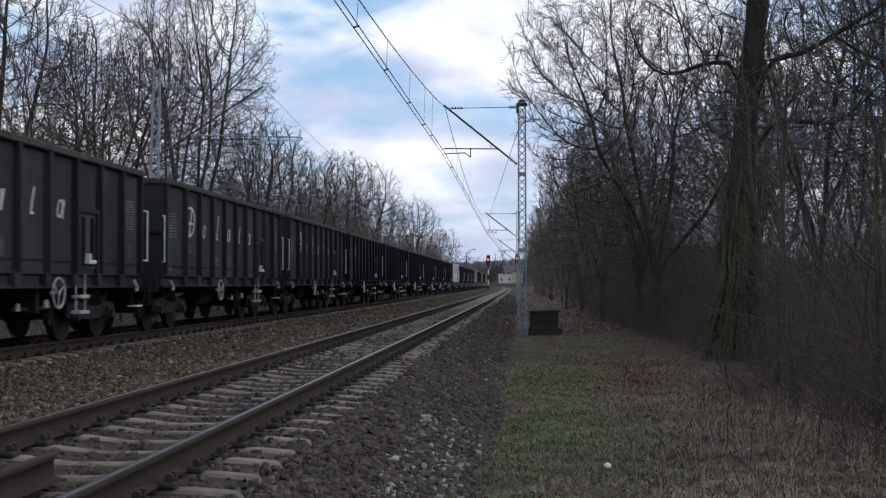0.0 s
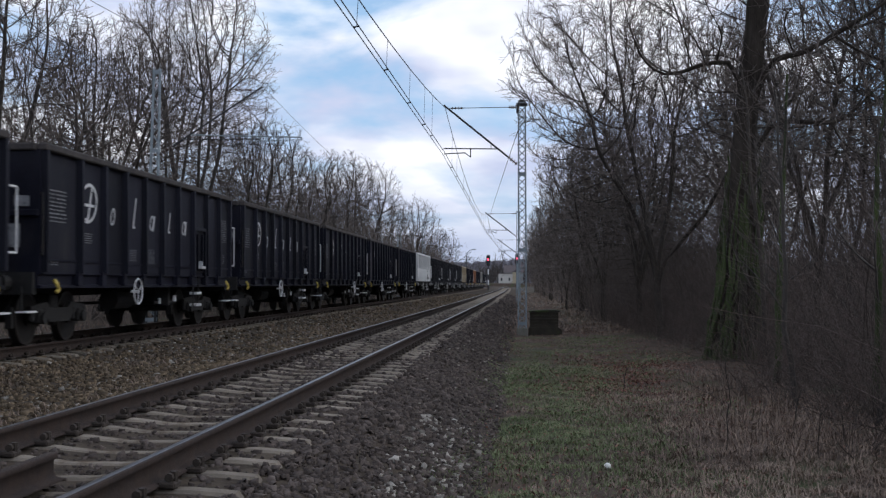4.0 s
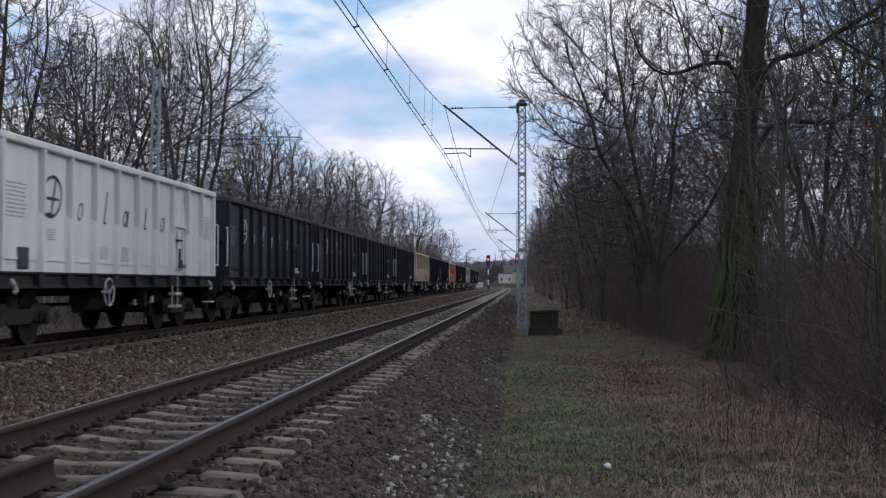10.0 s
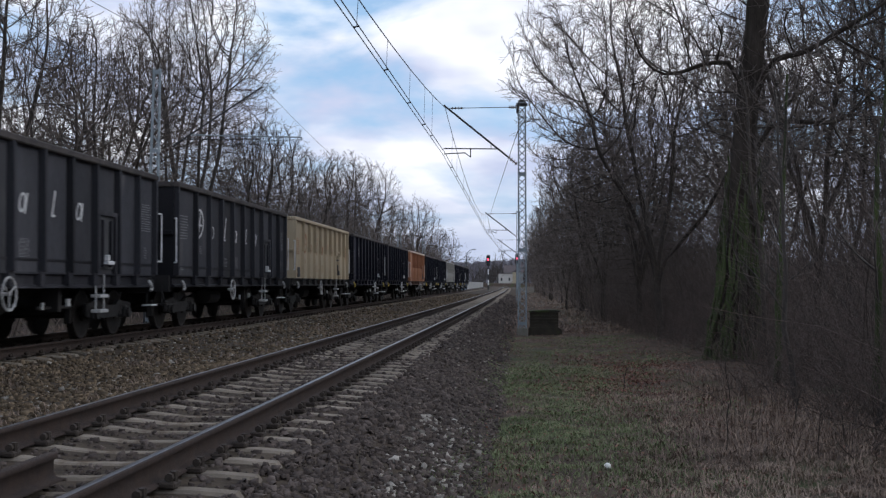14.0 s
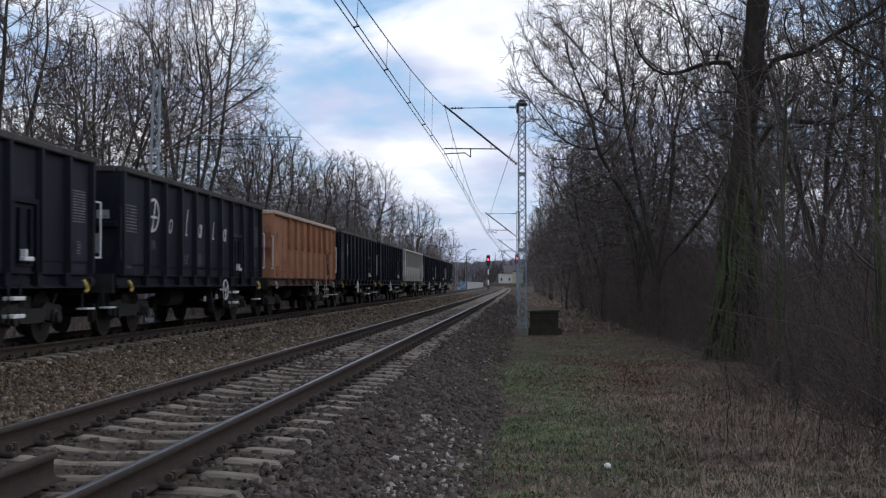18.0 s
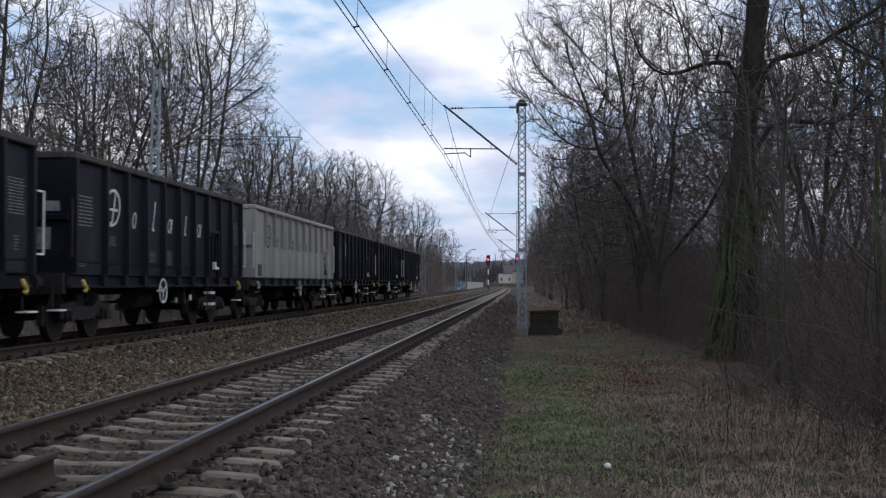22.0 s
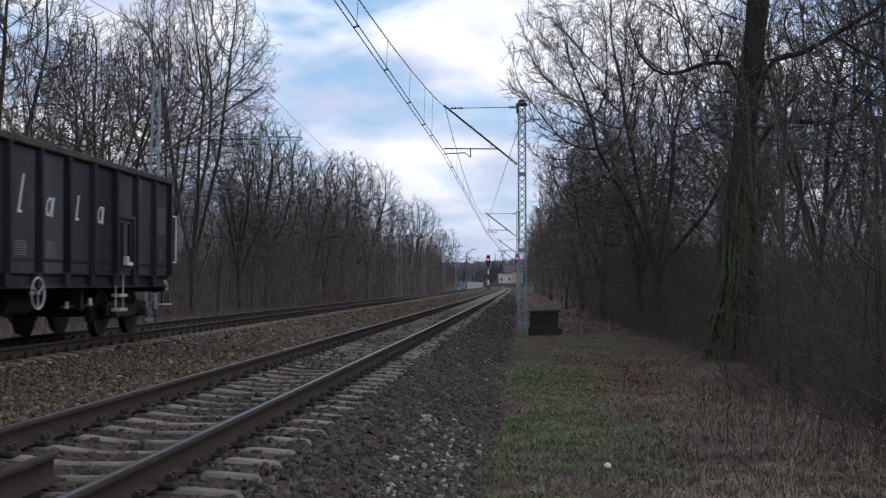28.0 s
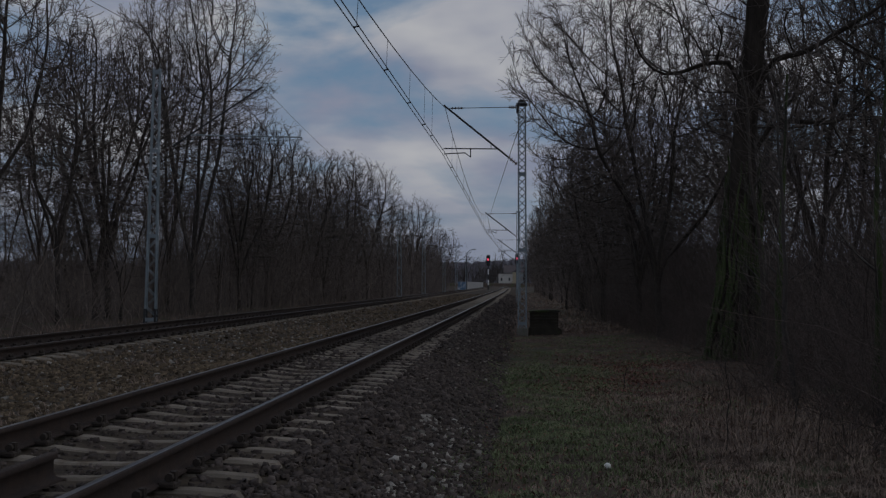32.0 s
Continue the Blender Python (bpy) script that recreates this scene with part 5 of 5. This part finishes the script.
sapling(4, 7.3, 15.2, 4.2, 0.032, 0.22, "bark_grey", "leaning grey-brown sapling in the brambles")
sapling(5, 7.9, 24.5, 6.0, 0.05, -0.10, "bark", "dark leaning sapling beside the old tree")

# old trees with mossy stems climbing their trunks


def mossy_tree(seed, x, y, tall, girth, leaning, climb, arms, crown, label):
    g = np.random.default_rng(seed)
    old = thing("mossy_tree", pose(x, y, -0.75), label, "tree", "mossy old trees")
    k = 18
    P = np.zeros((1, k, 3))
    P[0, :, 2] = np.linspace(-0.3, tall, k)
    P[0, :, 0] = leaning * P[0, :, 2] + 0.05 * np.sin(P[0, :, 2] * 0.9)
    R = girth * np.interp(P[:, :, 2], [-0.3, 0.3, 2.5, 5, 9, 13], [0.46, 0.38, 0.31, 0.28, 0.25, 0.13]) * (1 + 0.06 * np.sin(3.1 * P[:, :, 2]))
    part_mesh("trunk", raw_mesh("trunk", *tubes(P, R, 16)), M["old_bark"], old, smooth=True)
    nv, kk = 90, 14
    a0 = g.uniform(0, 2 * np.pi, nv)
    VP_, VR = np.zeros((nv, kk, 3)), np.zeros((nv, kk))
    for i in range(nv):
        z = np.linspace(-0.2, g.uniform(*climb), kk)
        aa = a0[i] + np.cumsum(g.normal(size=kk) * 0.11)
        rad = girth * np.interp(z, [-0.3, 0.6, 2.0, 3.4, 5], [0.60, 0.50, 0.42, 0.34, 0.30]) + 0.02 + np.abs(g.normal(size=kk)) * 0.05
        VP_[i, :, 0] = leaning * z + 0.05 * np.sin(z * 0.9) + np.cos(aa) * rad
        VP_[i, :, 1] = np.sin(aa) * rad
        VP_[i, :, 2] = z
        VR[i] = g.uniform(0.02, 0.055) * girth * np.linspace(1, 0.5, kk)
    part_mesh("climber", raw_mesh("climber", *tubes(VP_, VR, 6)), M["moss"], old, "mossy green climbing stems", smooth=True)
    # short shoots standing off the climbing stems
    tagged(part_mesh("shoot_growth", raw_mesh("shoot_growth", *tubes(*grow(VP_, VR, 9, g, (0.1, 1.0), (0.15, 0.75), (0.5, 1.2), -0.05, 3, 0.3, 0.3), 3)), M["bramble"], old), kind="stuff")
    # boughs leave the trunk at the heights given, each bending up or down on its way
    starts = [([P[0, 0], *P[0, 5::4]], -1)]
    for line in arms:
        z0 = line[0][2]
        starts.append(([(leaning * z0, 0, z0)] + [tuple(p) for p in line[1:]], max(1, int((z0 + 0.3) / (tall + 0.3) * 38 * tall / 12.8))))
    _, limbs, twigs = crown_meshes(seed + 50, starts, crown, 2200 if arms else 900, 0.0100, (1, 3), **FINE)
    part_mesh("branchwork", limbs, M["old_bark"], old)
    part_mesh("twig_crown", twigs, M["twig"], old)


ARMS = [[(0, 0, 6.6), (0.9, -0.5, 6.9), (1.6, -0.9, 7.0), (2.6, -1.4, 7.6)], [(0, 0, 6.9), (-0.6, -0.3, 6.9), (-1.2, -0.5, 6.6), (-1.6, -0.7, 6.5)],
        [(0, 0, 8.2), (1.0, 0.3, 9.0), (2.2, 0.4, 9.4)], [(0, 0, 5.0), (1.2, 0.2, 5.6), (2.4, 0.2, 5.5)]]
mossy_tree(5, 7.75, 28.6, 13.0, 1.0, 0.075, (1.6, 4.8), ARMS, [(2.6, -0.5, 7.4, 3.2, 2.6, 3.4, 1.0), (-1.2, 0, 8.0, 1.9, 2.0, 3.0, 0.5)], "old leaning tree, its trunk wrapped in mossy climbing stems")
mossy_tree(8, 7.6, 86.0, 8.0, 0.95, 0.02, (2.0, 4.6), [], [(0, 0, 6.5, 3.0, 3.0, 3.0, 1.0)], "stout old tree overgrown with mossy stems beside the path")


def stems(seed, n, xr, yr, hr, rr, lean, k, sides, side_n, side_len, side_k=3, power=1.0, edge=None, tall=1.0, slope=False):
    """A thicket: n stems rising from the ground in a strip, with side shoots."""
    g = np.random.default_rng(seed)
    u = g.uniform(0, 1, n)
    x = xr[0] + (xr[1] - xr[0]) * u
    y = yr[0] + (yr[1] - yr[0]) * g.uniform(0, 1, n) ** power
    if edge:
        x = x + np.interp(y, *edge) + (0.35 * np.sin(y * 1.3) + 0.3 * np.sin(y * 3.1 + 1.0) + 0.35 * np.abs(g.normal(size=n))) * (1 - u)
    h = hr[0] + (hr[1] - hr[0]) * g.uniform(0, 1, n) ** tall
    if slope:
        h = h * np.clip(0.18 + 1.3 * u, 0, 1)
    z = np.interp(x, [-60, -14, -9.2, 2.6, 5, 7.5, 12, 60], [-0.3, -0.45, -0.55, -0.8, -0.8, -0.72, -0.5, 0.2]) - 0.1
    x = x - np.where(y > 0, 2e-5 * y * y, 0)
    P = np.empty((n, k, 3))
    P[:, 0] = np.stack([x, y, z], 1)
    d = np.stack([g.normal(size=n) * lean, g.normal(size=n) * lean, np.ones(n)], 1)
    for s in range(1, k):
        d = d + g.normal(size=(n, 3)) * lean * 0.45
        d /= np.linalg.norm(d, axis=1, keepdims=True)
        P[:, s] = P[:, s - 1] + d * (h / (k - 1))[:, None]
    R = g.uniform(*rr, n)[:, None] * np.linspace(1, 0.3, k)[None]
    out_ = [tubes(P, R, sides)]
    if side_n:
        out_.append(tubes(*grow(P, R, side_n, g, (0.2, 1.0), side_len, (0.4, 1.1), 0.05, side_k, 0.2, 0.6, rmin=rr[0] * 0.45), 3))
    return join(out_)


def stuff(name, arrays, mat, label, category):
    return tagged(part_mesh(name, raw_mesh(name, *arrays), mat), label, category, kind="stuff")


stuff("undergrowth", stems(41, 4300, (-26, -10.4), (12, 260), (0.8, 4.6), (0.007, 0.017), 0.42, 5, 3, 6, (0.6, 1.8), 2, power=1.25), M["hazed_bramble"], "dense leafless brown undergrowth along the far wood", "undergrowth")
stuff("undergrowth", stems(42, 3300, (0, 4), (9.5, 60), (0.7, 7.0), (0.004, 0.010), 0.48, 6, 3, 8, (0.4, 1.5), 2, power=1.2, tall=1.5, slope=True, edge=((9, 14, 18, 19.5, 21, 24, 28, 31, 36, 60), (6.4, 6.6, 6.3, 6.0, 6.9, 7.6, 7.7, 7.2, 6.9, 6.3))), M["bramble"], "tangled leafless brown brambles beside the path", "undergrowth")
stuff("undergrowth", stems(47, 1500, (6.3, 12), (55, 260), (0.9, 5.5), (0.010, 0.022), 0.45, 5, 3, 7, (0.6, 1.8), 2, power=1.2), M["hazed_bramble"], "leafless thicket further along the path", "undergrowth")
stuff("undergrowth", stems(46, 1500, (10, 40), (8, 200), (2.0, 9.0), (0.010, 0.026), 0.30, 5, 3, 8, (0.8, 2.2), 2, power=1.2), M["bramble"], "leafless thicket deep in the near wood", "undergrowth")
stuff("undergrowth", stems(50, 600, (-24, -11.5), (28, 120), (2.0, 4.6), (0.008, 0.020), 0.36, 6, 3, 9, (0.9, 2.4), 2, power=1.2), M["hazed_bramble"], "tall leafless saplings along the far wood", "undergrowth")
stuff("undergrowth", stems(94, 700, (-23, -12.5), (50, 95), (4.0, 8.0), (0.007, 0.018), 0.24, 5, 3, 9, (0.8, 2.2), 2), M["twig"], "leafless saplings standing among the far trees", "undergrowth")
stuff("undergrowth", join([stems(95, 1100, (6.9, 12), (46, 95), (2.4, 5.6), (0.007, 0.018), 0.30, 5, 3, 9, (0.7, 2.0), 2), stems(96, 200, (9, 22), (18, 45), (3.0, 6.0), (0.006, 0.016), 0.30, 5, 3, 9, (0.7, 2.0), 2)]), M["twig"], "leafless saplings standing among the near trees", "undergrowth")
stuff("undergrowth", stems(91, 700, (-24, -10.5), (-60, 13), (1.0, 6.0), (0.010, 0.024), 0.25, 5, 3, 5, (0.6, 1.8), 2), M["bramble"], "leafless undergrowth behind the far track", "undergrowth")
stuff("undergrowth", stems(92, 700, (7.0, 20), (-60, 10), (1.0, 6.0), (0.010, 0.024), 0.25, 5, 3, 5, (0.6, 1.8), 2), M["bramble"], "leafless undergrowth along the near side", "undergrowth")
stuff("undergrowth", stems(93, 2600, (-19, -11), (75, 240), (3.0, 9.0), (0.010, 0.022), 0.34, 5, 3, 8, (1.0, 2.6), 2), M["hazed_bramble"], "tall leafless thicket further along the far wood", "undergrowth")
stuff("far_woods", stems(43, 600, (-75, -21), (-80, 420), (4, 7.5), (0.03, 0.08), 0.28, 6, 4, 9, (1.2, 3.6), 2), M["bark"], "dark mass of leafless trunks behind the wood's edge", "woods")
stuff("far_woods", stems(48, 900, (-170, -55), (40, 700), (4, 6.5), (0.16, 0.34), 0.10, 4, 3, 5, (2.0, 4.0), 2), M["bark"], "deep wood far behind the line", "woods")
stuff("far_woods", stems(44, 1200, (12, 70), (-80, 420), (6, 11), (0.03, 0.08), 0.28, 6, 4, 9, (1.2, 3.4), 2), M["bark"], "dark mass of leafless trunks behind the near wood's edge", "woods")
stuff("far_woods", stems(49, 800, (45, 170), (20, 600), (5, 10), (0.16, 0.34), 0.10, 4, 3, 5, (2.0, 4.0), 2), M["bark"], "deep wood beyond the near wood's edge", "woods")
stuff("far_woods", stems(45, 1100, (-130, 130), (680, 900), (9, 20), (0.12, 0.24), 0.25, 4, 3, 9, (3.0, 7.5), 2), M["bark"], "woods on the horizon", "woods")

# ---------------------------------------------------------------- loose stones, grass, leaves


def stones(seed, n, xr, yr, size, power, avoid_tracks=True):
    g = np.random.default_rng(seed)
    x = g.uniform(xr[0], xr[1], n)
    y = yr[0] + (yr[1] - yr[0]) * g.uniform(0, 1, n) ** power
    if avoid_tracks:
        keep = np.ones(n, bool)
        for c, f in ((0.0, FIRST), (X2, 10.0)):
            for r_ in (-0.7525, 0.7525):
                keep &= np.abs(x - c - r_) > 0.10
            ph = np.abs((y - f + PITCH / 2) % PITCH - PITCH / 2)
            keep &= ~((np.abs(x - c) < 1.34) & (ph < 0.108) & (g.uniform(0, 1, n) > 0.012))
        x, y = x[keep], y[keep]
        n = len(x)
    z = np.array([bed_z(a) + relief(a, b, 0.03) for a, b in zip(x, y)])
    s = g.uniform(size[0], size[1], n) * g.choice([0.7, 1.0, 1.25], n)
    cube = np.array([(-1, -1, -1), (1, -1, -1), (1, 1, -1), (-1, 1, -1), (-1, -1, 1), (1, -1, 1), (1, 1, 1), (-1, 1, 1)], float)
    V = cube[None] * (0.62 + 0.42 * g.uniform(-1, 1, (n, 8, 3)))
    V *= np.stack([g.uniform(0.7, 1.2, n), g.uniform(0.7, 1.2, n), g.uniform(0.5, 0.9, n)], 1)[:, None]
    a = g.uniform(0, 2 * np.pi, n)
    b = g.normal(size=n) * 0.5
    ca, sa, cb_, sb = np.cos(a), np.sin(a), np.cos(b), np.sin(b)
    X_, Y_, Z_ = V[..., 0], V[..., 1], V[..., 2]
    Y2, Z2 = Y_ * cb_[:, None] - Z_ * sb[:, None], Y_ * sb[:, None] + Z_ * cb_[:, None]
    X3, Y3 = X_ * ca[:, None] - Y2 * sa[:, None], X_ * sa[:, None] + Y2 * ca[:, None]
    V = np.stack([X3, Y3, Z2], -1) * s[:, None, None] + np.stack([x - 2e-5 * y * y, y, z + s * 0.15], 1)[:, None]
    F = np.array([(4, 5, 6, 7), (0, 1, 5, 4), (1, 2, 6, 5), (2, 3, 7, 6), (3, 0, 4, 7)])
    return V.reshape(-1, 3), (F[None] + 8 * np.arange(n)[:, None, None]).reshape(-1, 4)


# brown stones outside the running track, oily dark ones in it and on the shoulder
stuff("ballast_stones", join([stones(58, 1700, (-6.5, -1.4), (-6, 5.6), (0.025, 0.045), 1.0), stones(51, 10500, (-6.5, -1.4), (5.5, 20), (0.018, 0.040), 1.0), stones(52, 8500, (-9, -1.4), (18, 60), (0.028, 0.055), 1.3), stones(61, 3000, (-9, -1.4), (55, 150), (0.05, 0.085), 1.3)]), M["stone"], "loose brown and grey ballast stones", "ballast")
stuff("ballast_stones", join([stones(59, 1700, (-1.4, 2.75), (-6, 6.1), (0.025, 0.045), 1.0), stones(62, 5500, (-1.4, 1.35), (5.5, 20), (0.018, 0.038), 1.0), stones(63, 3600, (-1.4, 1.35), (18, 60), (0.026, 0.05), 1.3), stones(53, 10000, (1.2, 2.75), (6.0, 20), (0.018, 0.039), 1.0), stones(54, 6000, (1.2, 2.8), (18, 60), (0.022, 0.042), 1.3), stones(60, 2500, (1.2, 2.8), (55, 150), (0.045, 0.08), 1.3)]), M["stone_dark"], "dark grey-brown stones in the near track and on its shoulder", "ballast")
stuff("pale_stones", join([stones(55, 260, (1.85, 2.5), (8.6, 14.5), (0.018, 0.042), 1.0), stones(56, 1600, (-5.2, -1.4), (9, 60), (0.016, 0.034), 1.2), stones(57, 160, (1.4, 2.7), (8, 40), (0.016, 0.03), 1.2)]), M["stone_pale"], "pale broken stones scattered over the ballast", "ballast")


def blades(seed, n, xr, yr, hr, width, power, thin, floor, lie=0.5, patch=None):
    """Blades of grass in tufts, each a bent strip."""
    g = np.random.default_rng(seed)
    m = max(1, n // 9)
    tx, ty = g.uniform(xr[0], xr[1], m), yr[0] + (yr[1] - yr[0]) * g.uniform(0, 1, m) ** power
    tx, ty = tx + g.normal(size=m) * 0.16, ty + g.normal(size=m) * 0.6
    if patch:
        keep = np.array([noise.noise((a * patch[0], b * patch[0] * 0.6, patch[1])) > patch[2] + 0.3 * g.normal() * 0.5 for a, b in zip(tx, ty)])
        tx, ty = tx[keep], ty[keep]
        m = len(tx)
    i = np.repeat(np.arange(m), 9)
    n = len(i)
    x, y = tx[i] + g.normal(size=n) * thin, ty[i] + g.normal(size=n) * thin
    z = np.array([floor(a, b) for a, b in zip(x, y)]) - 0.01
    h = g.uniform(hr[0], hr[1], n) * g.uniform(0.6, 1.3, m)[i]
    a = g.uniform(0, 2 * np.pi, n)
    d = np.stack([np.cos(a), np.sin(a)], 1)
    w = np.stack([-d[:, 1], d[:, 0]], 1) * width * g.uniform(0.6, 1.4, n)[:, None]
    l = h * g.uniform(0.2, 1.0, n) * lie
    base = np.stack([x - 2e-5 * y * y, y], 1)
    V = np.empty((n, 6, 3))
    for s, (f, zz, ww) in enumerate(((0, 0, 1.0), (0.35, 0.62, 0.8), (1.0, 1.0, 0.15))):
        c = base + d * (l * f)[:, None]
        for q, sg in ((0, -1), (1, 1)):
            V[:, 2 * s + q, :2] = c + sg * w * ww
            V[:, 2 * s + q, 2] = z + h * zz * (1 - 0.25 * f * lie)
    F = np.array([(0, 1, 3, 2), (2, 3, 5, 4)])
    return V.reshape(-1, 3), (F[None] + 6 * np.arange(n)[:, None, None]).reshape(-1, 4)


def verge_z(x, y):
    return max(ground_z(x, y) + relief(x, y, 0.07), bed_z(x) + relief(x, y, 0.03) if x < 2.85 else -9)


stuff("grass", join([blades(61, 90000, (2.45, 4.7), (6.2, 27), (0.022, 0.075), 0.0042, 1.75, 0.07, verge_z, 1.2, (0.7, 1.7, -0.36)), blades(66, 24000, (2.5, 6.2), (17, 42), (0.025, 0.085), 0.006, 1.3, 0.08, verge_z, 1.2, (0.6, 1.7, -0.2))]), M["grass"], "short green grass beside the ballast", "grass")
stuff("dry_grass", join([blades(62, 45000, (4.0, 7.6), (6.2, 21), (0.03, 0.12), 0.0045, 1.2, 0.07, verge_z, 1.3, (0.5, 5.3, -0.40)), blades(67, 36000, (2.6, 7.0), (6.3, 55), (0.02, 0.09), 0.005, 1.3, 0.07, verge_z, 1.3, (0.5, 9.3, -0.4)),
                         blades(68, 6000, (4.9, 6.8), (12, 24), (0.10, 0.30), 0.004, 1.0, 0.10, verge_z, 0.9, (0.9, 2.3, 0.0))]), M["straw"], "brown dry grass and stalks along the path", "grass")
stuff("dry_grass", blades(65, 16000, (2.5, 7.5), (45, 240), (0.05, 0.22), 0.016, 1.4, 0.15, verge_z, 1.2), M["straw"], "brown dry grass further along the path", "grass")
stuff("dry_grass", blades(63, 12000, (-4.9, -1.5), (9, 90), (0.03, 0.13), 0.006, 1.2, 0.06, lambda x, y: bed_z(x) + relief(x, y, 0.03), 1.0, (0.5, 2.3, -0.05)), M["straw"], "thin dry weeds between the tracks", "grass")
stuff("dry_grass", blades(64, 8000, (-13, -8.4), (14, 110), (0.05, 0.20), 0.009, 1.0, 0.1, ground_z, 0.8), M["straw"], "dry grass at the foot of the far wood", "grass")


def leaves(seed, n, xr, yr, size, floor, power=1.4, drift=None):
    g = np.random.default_rng(seed)
    x, y = g.uniform(xr[0], xr[1], n), yr[0] + (yr[1] - yr[0]) * g.uniform(0, 1, n) ** power
    if drift:
        x, y = g.normal(drift[0], drift[1], n), g.normal(drift[2], drift[3], n)
    keep = np.array([noise.noise((a * 0.9, b * 0.6, 4.4)) + 0.35 * noise.noise((a * 4, b * 3, 1.4)) for a, b in zip(x, y)]) > g.normal(size=n) * 0.25 - 0.05
    x, y = x[keep], y[keep]
    n = len(x)
    z = np.array([floor(a, b) for a, b in zip(x, y)]) + g.uniform(0.003, 0.035, n)
    s = g.uniform(size[0], size[1], n)
    u = g.normal(size=(n, 3)) * np.array([1, 1, 0.35])
    u /= np.linalg.norm(u, axis=1, keepdims=True)
    v = np.cross(u, g.normal(size=(n, 3)) * 0.35 + np.array([0, 0, 1]))
    v /= np.linalg.norm(v, axis=1, keepdims=True)
    c = np.stack([x - 2e-5 * y * y, y, z], 1)
    V = np.stack([c - u * s[:, None], c + v * (s * 0.6)[:, None], c + u * s[:, None], c - v * (s * 0.6)[:, None]], 1)
    F = np.array([(0, 1, 2), (0, 2, 3)])
    return V.reshape(-1, 3), (F[None] + 4 * np.arange(n)[:, None, None]).reshape(-1, 3)


stuff("fallen_leaves", leaves(71, 30000, (2.3, 10), (6.5, 50), (0.010, 0.026), verge_z), M["leaf"], "brown fallen leaves on the path and verge", "leaves")

stuff("fallen_leaves", leaves(72, 16000, (3.5, 6.8), (18, 31), (0.014, 0.032), verge_z, 1.0, (5.1, 0.8, 23.5, 4.2)), M["leaf"], "reddish-brown drift of fallen leaves beside the path", "leaves")

for x, y, tall, tilt in ((5.13, 13.2, 0.55, 2), (5.9, 17.5, 0.75, -7), (4.6, 20.5, 0.5, 9), (6.1, 14.6, 0.6, 12)):
    st = thing("dead_stalk", pose(x, y, verge_z(x, y) - 0.03, 0, tilt, 0), "thin upright dead brown stalk in the dry grass", "plant", "dead stalks on the verge")
    bm = B()
    path_rod(bm, [(0, 0, 0), (0.01, 0, tall * 0.4), (-0.006, 0.01, tall * 0.75), (0.012, 0, tall)], 0.006, 5)
    part("stem", bm, M["bark"], st)
    for k in range(4):
        bm = B()
        z = tall * (0.45 + 0.14 * k)
        rod(bm, (0, 0, z), (0.07 * math.cos(2.3 * k), 0.07 * math.sin(2.3 * k), z + 0.09), 0.003, 4)
        part("side_shoot", bm, M["bark"], st)

ball = thing("white_ball", pose(3.80, 12.1, -0.76), "small white plastic ball lying in the grass", "ball")
bm = B()
bmesh.ops.create_icosphere(bm, subdivisions=2, radius=0.036)
for v in bm.verts:
    v.co *= 1 + 0.06 * noise.noise(v.co * 40)
part("shell", bm, M["ball"], ball, smooth=True)

# ---------------------------------------------------------------- what moves


def motions():
    for w, y14 in TRAIN:
        rows = []
        for j in range(17):
            t = 2.0 * j
            y = y14 - gone(t)
            rows.append((t, pose(X2 + bend(y), y, 0.0, 0, 0, math.degrees(4e-5 * max(y, 0)))))
        walk(w, rows)
        turns = [(k / 20, gone(k / 20) / 0.46) for k in range(641)]
        for ws in w.children:
            if ws.name.startswith("wheelset"):
                x, y, z = ws.location
                walk(ws, [(t, Matrix.Translation((x, y, z)) @ Matrix.Rotation(a, 4, "X")) for t, a in turns])


motions()
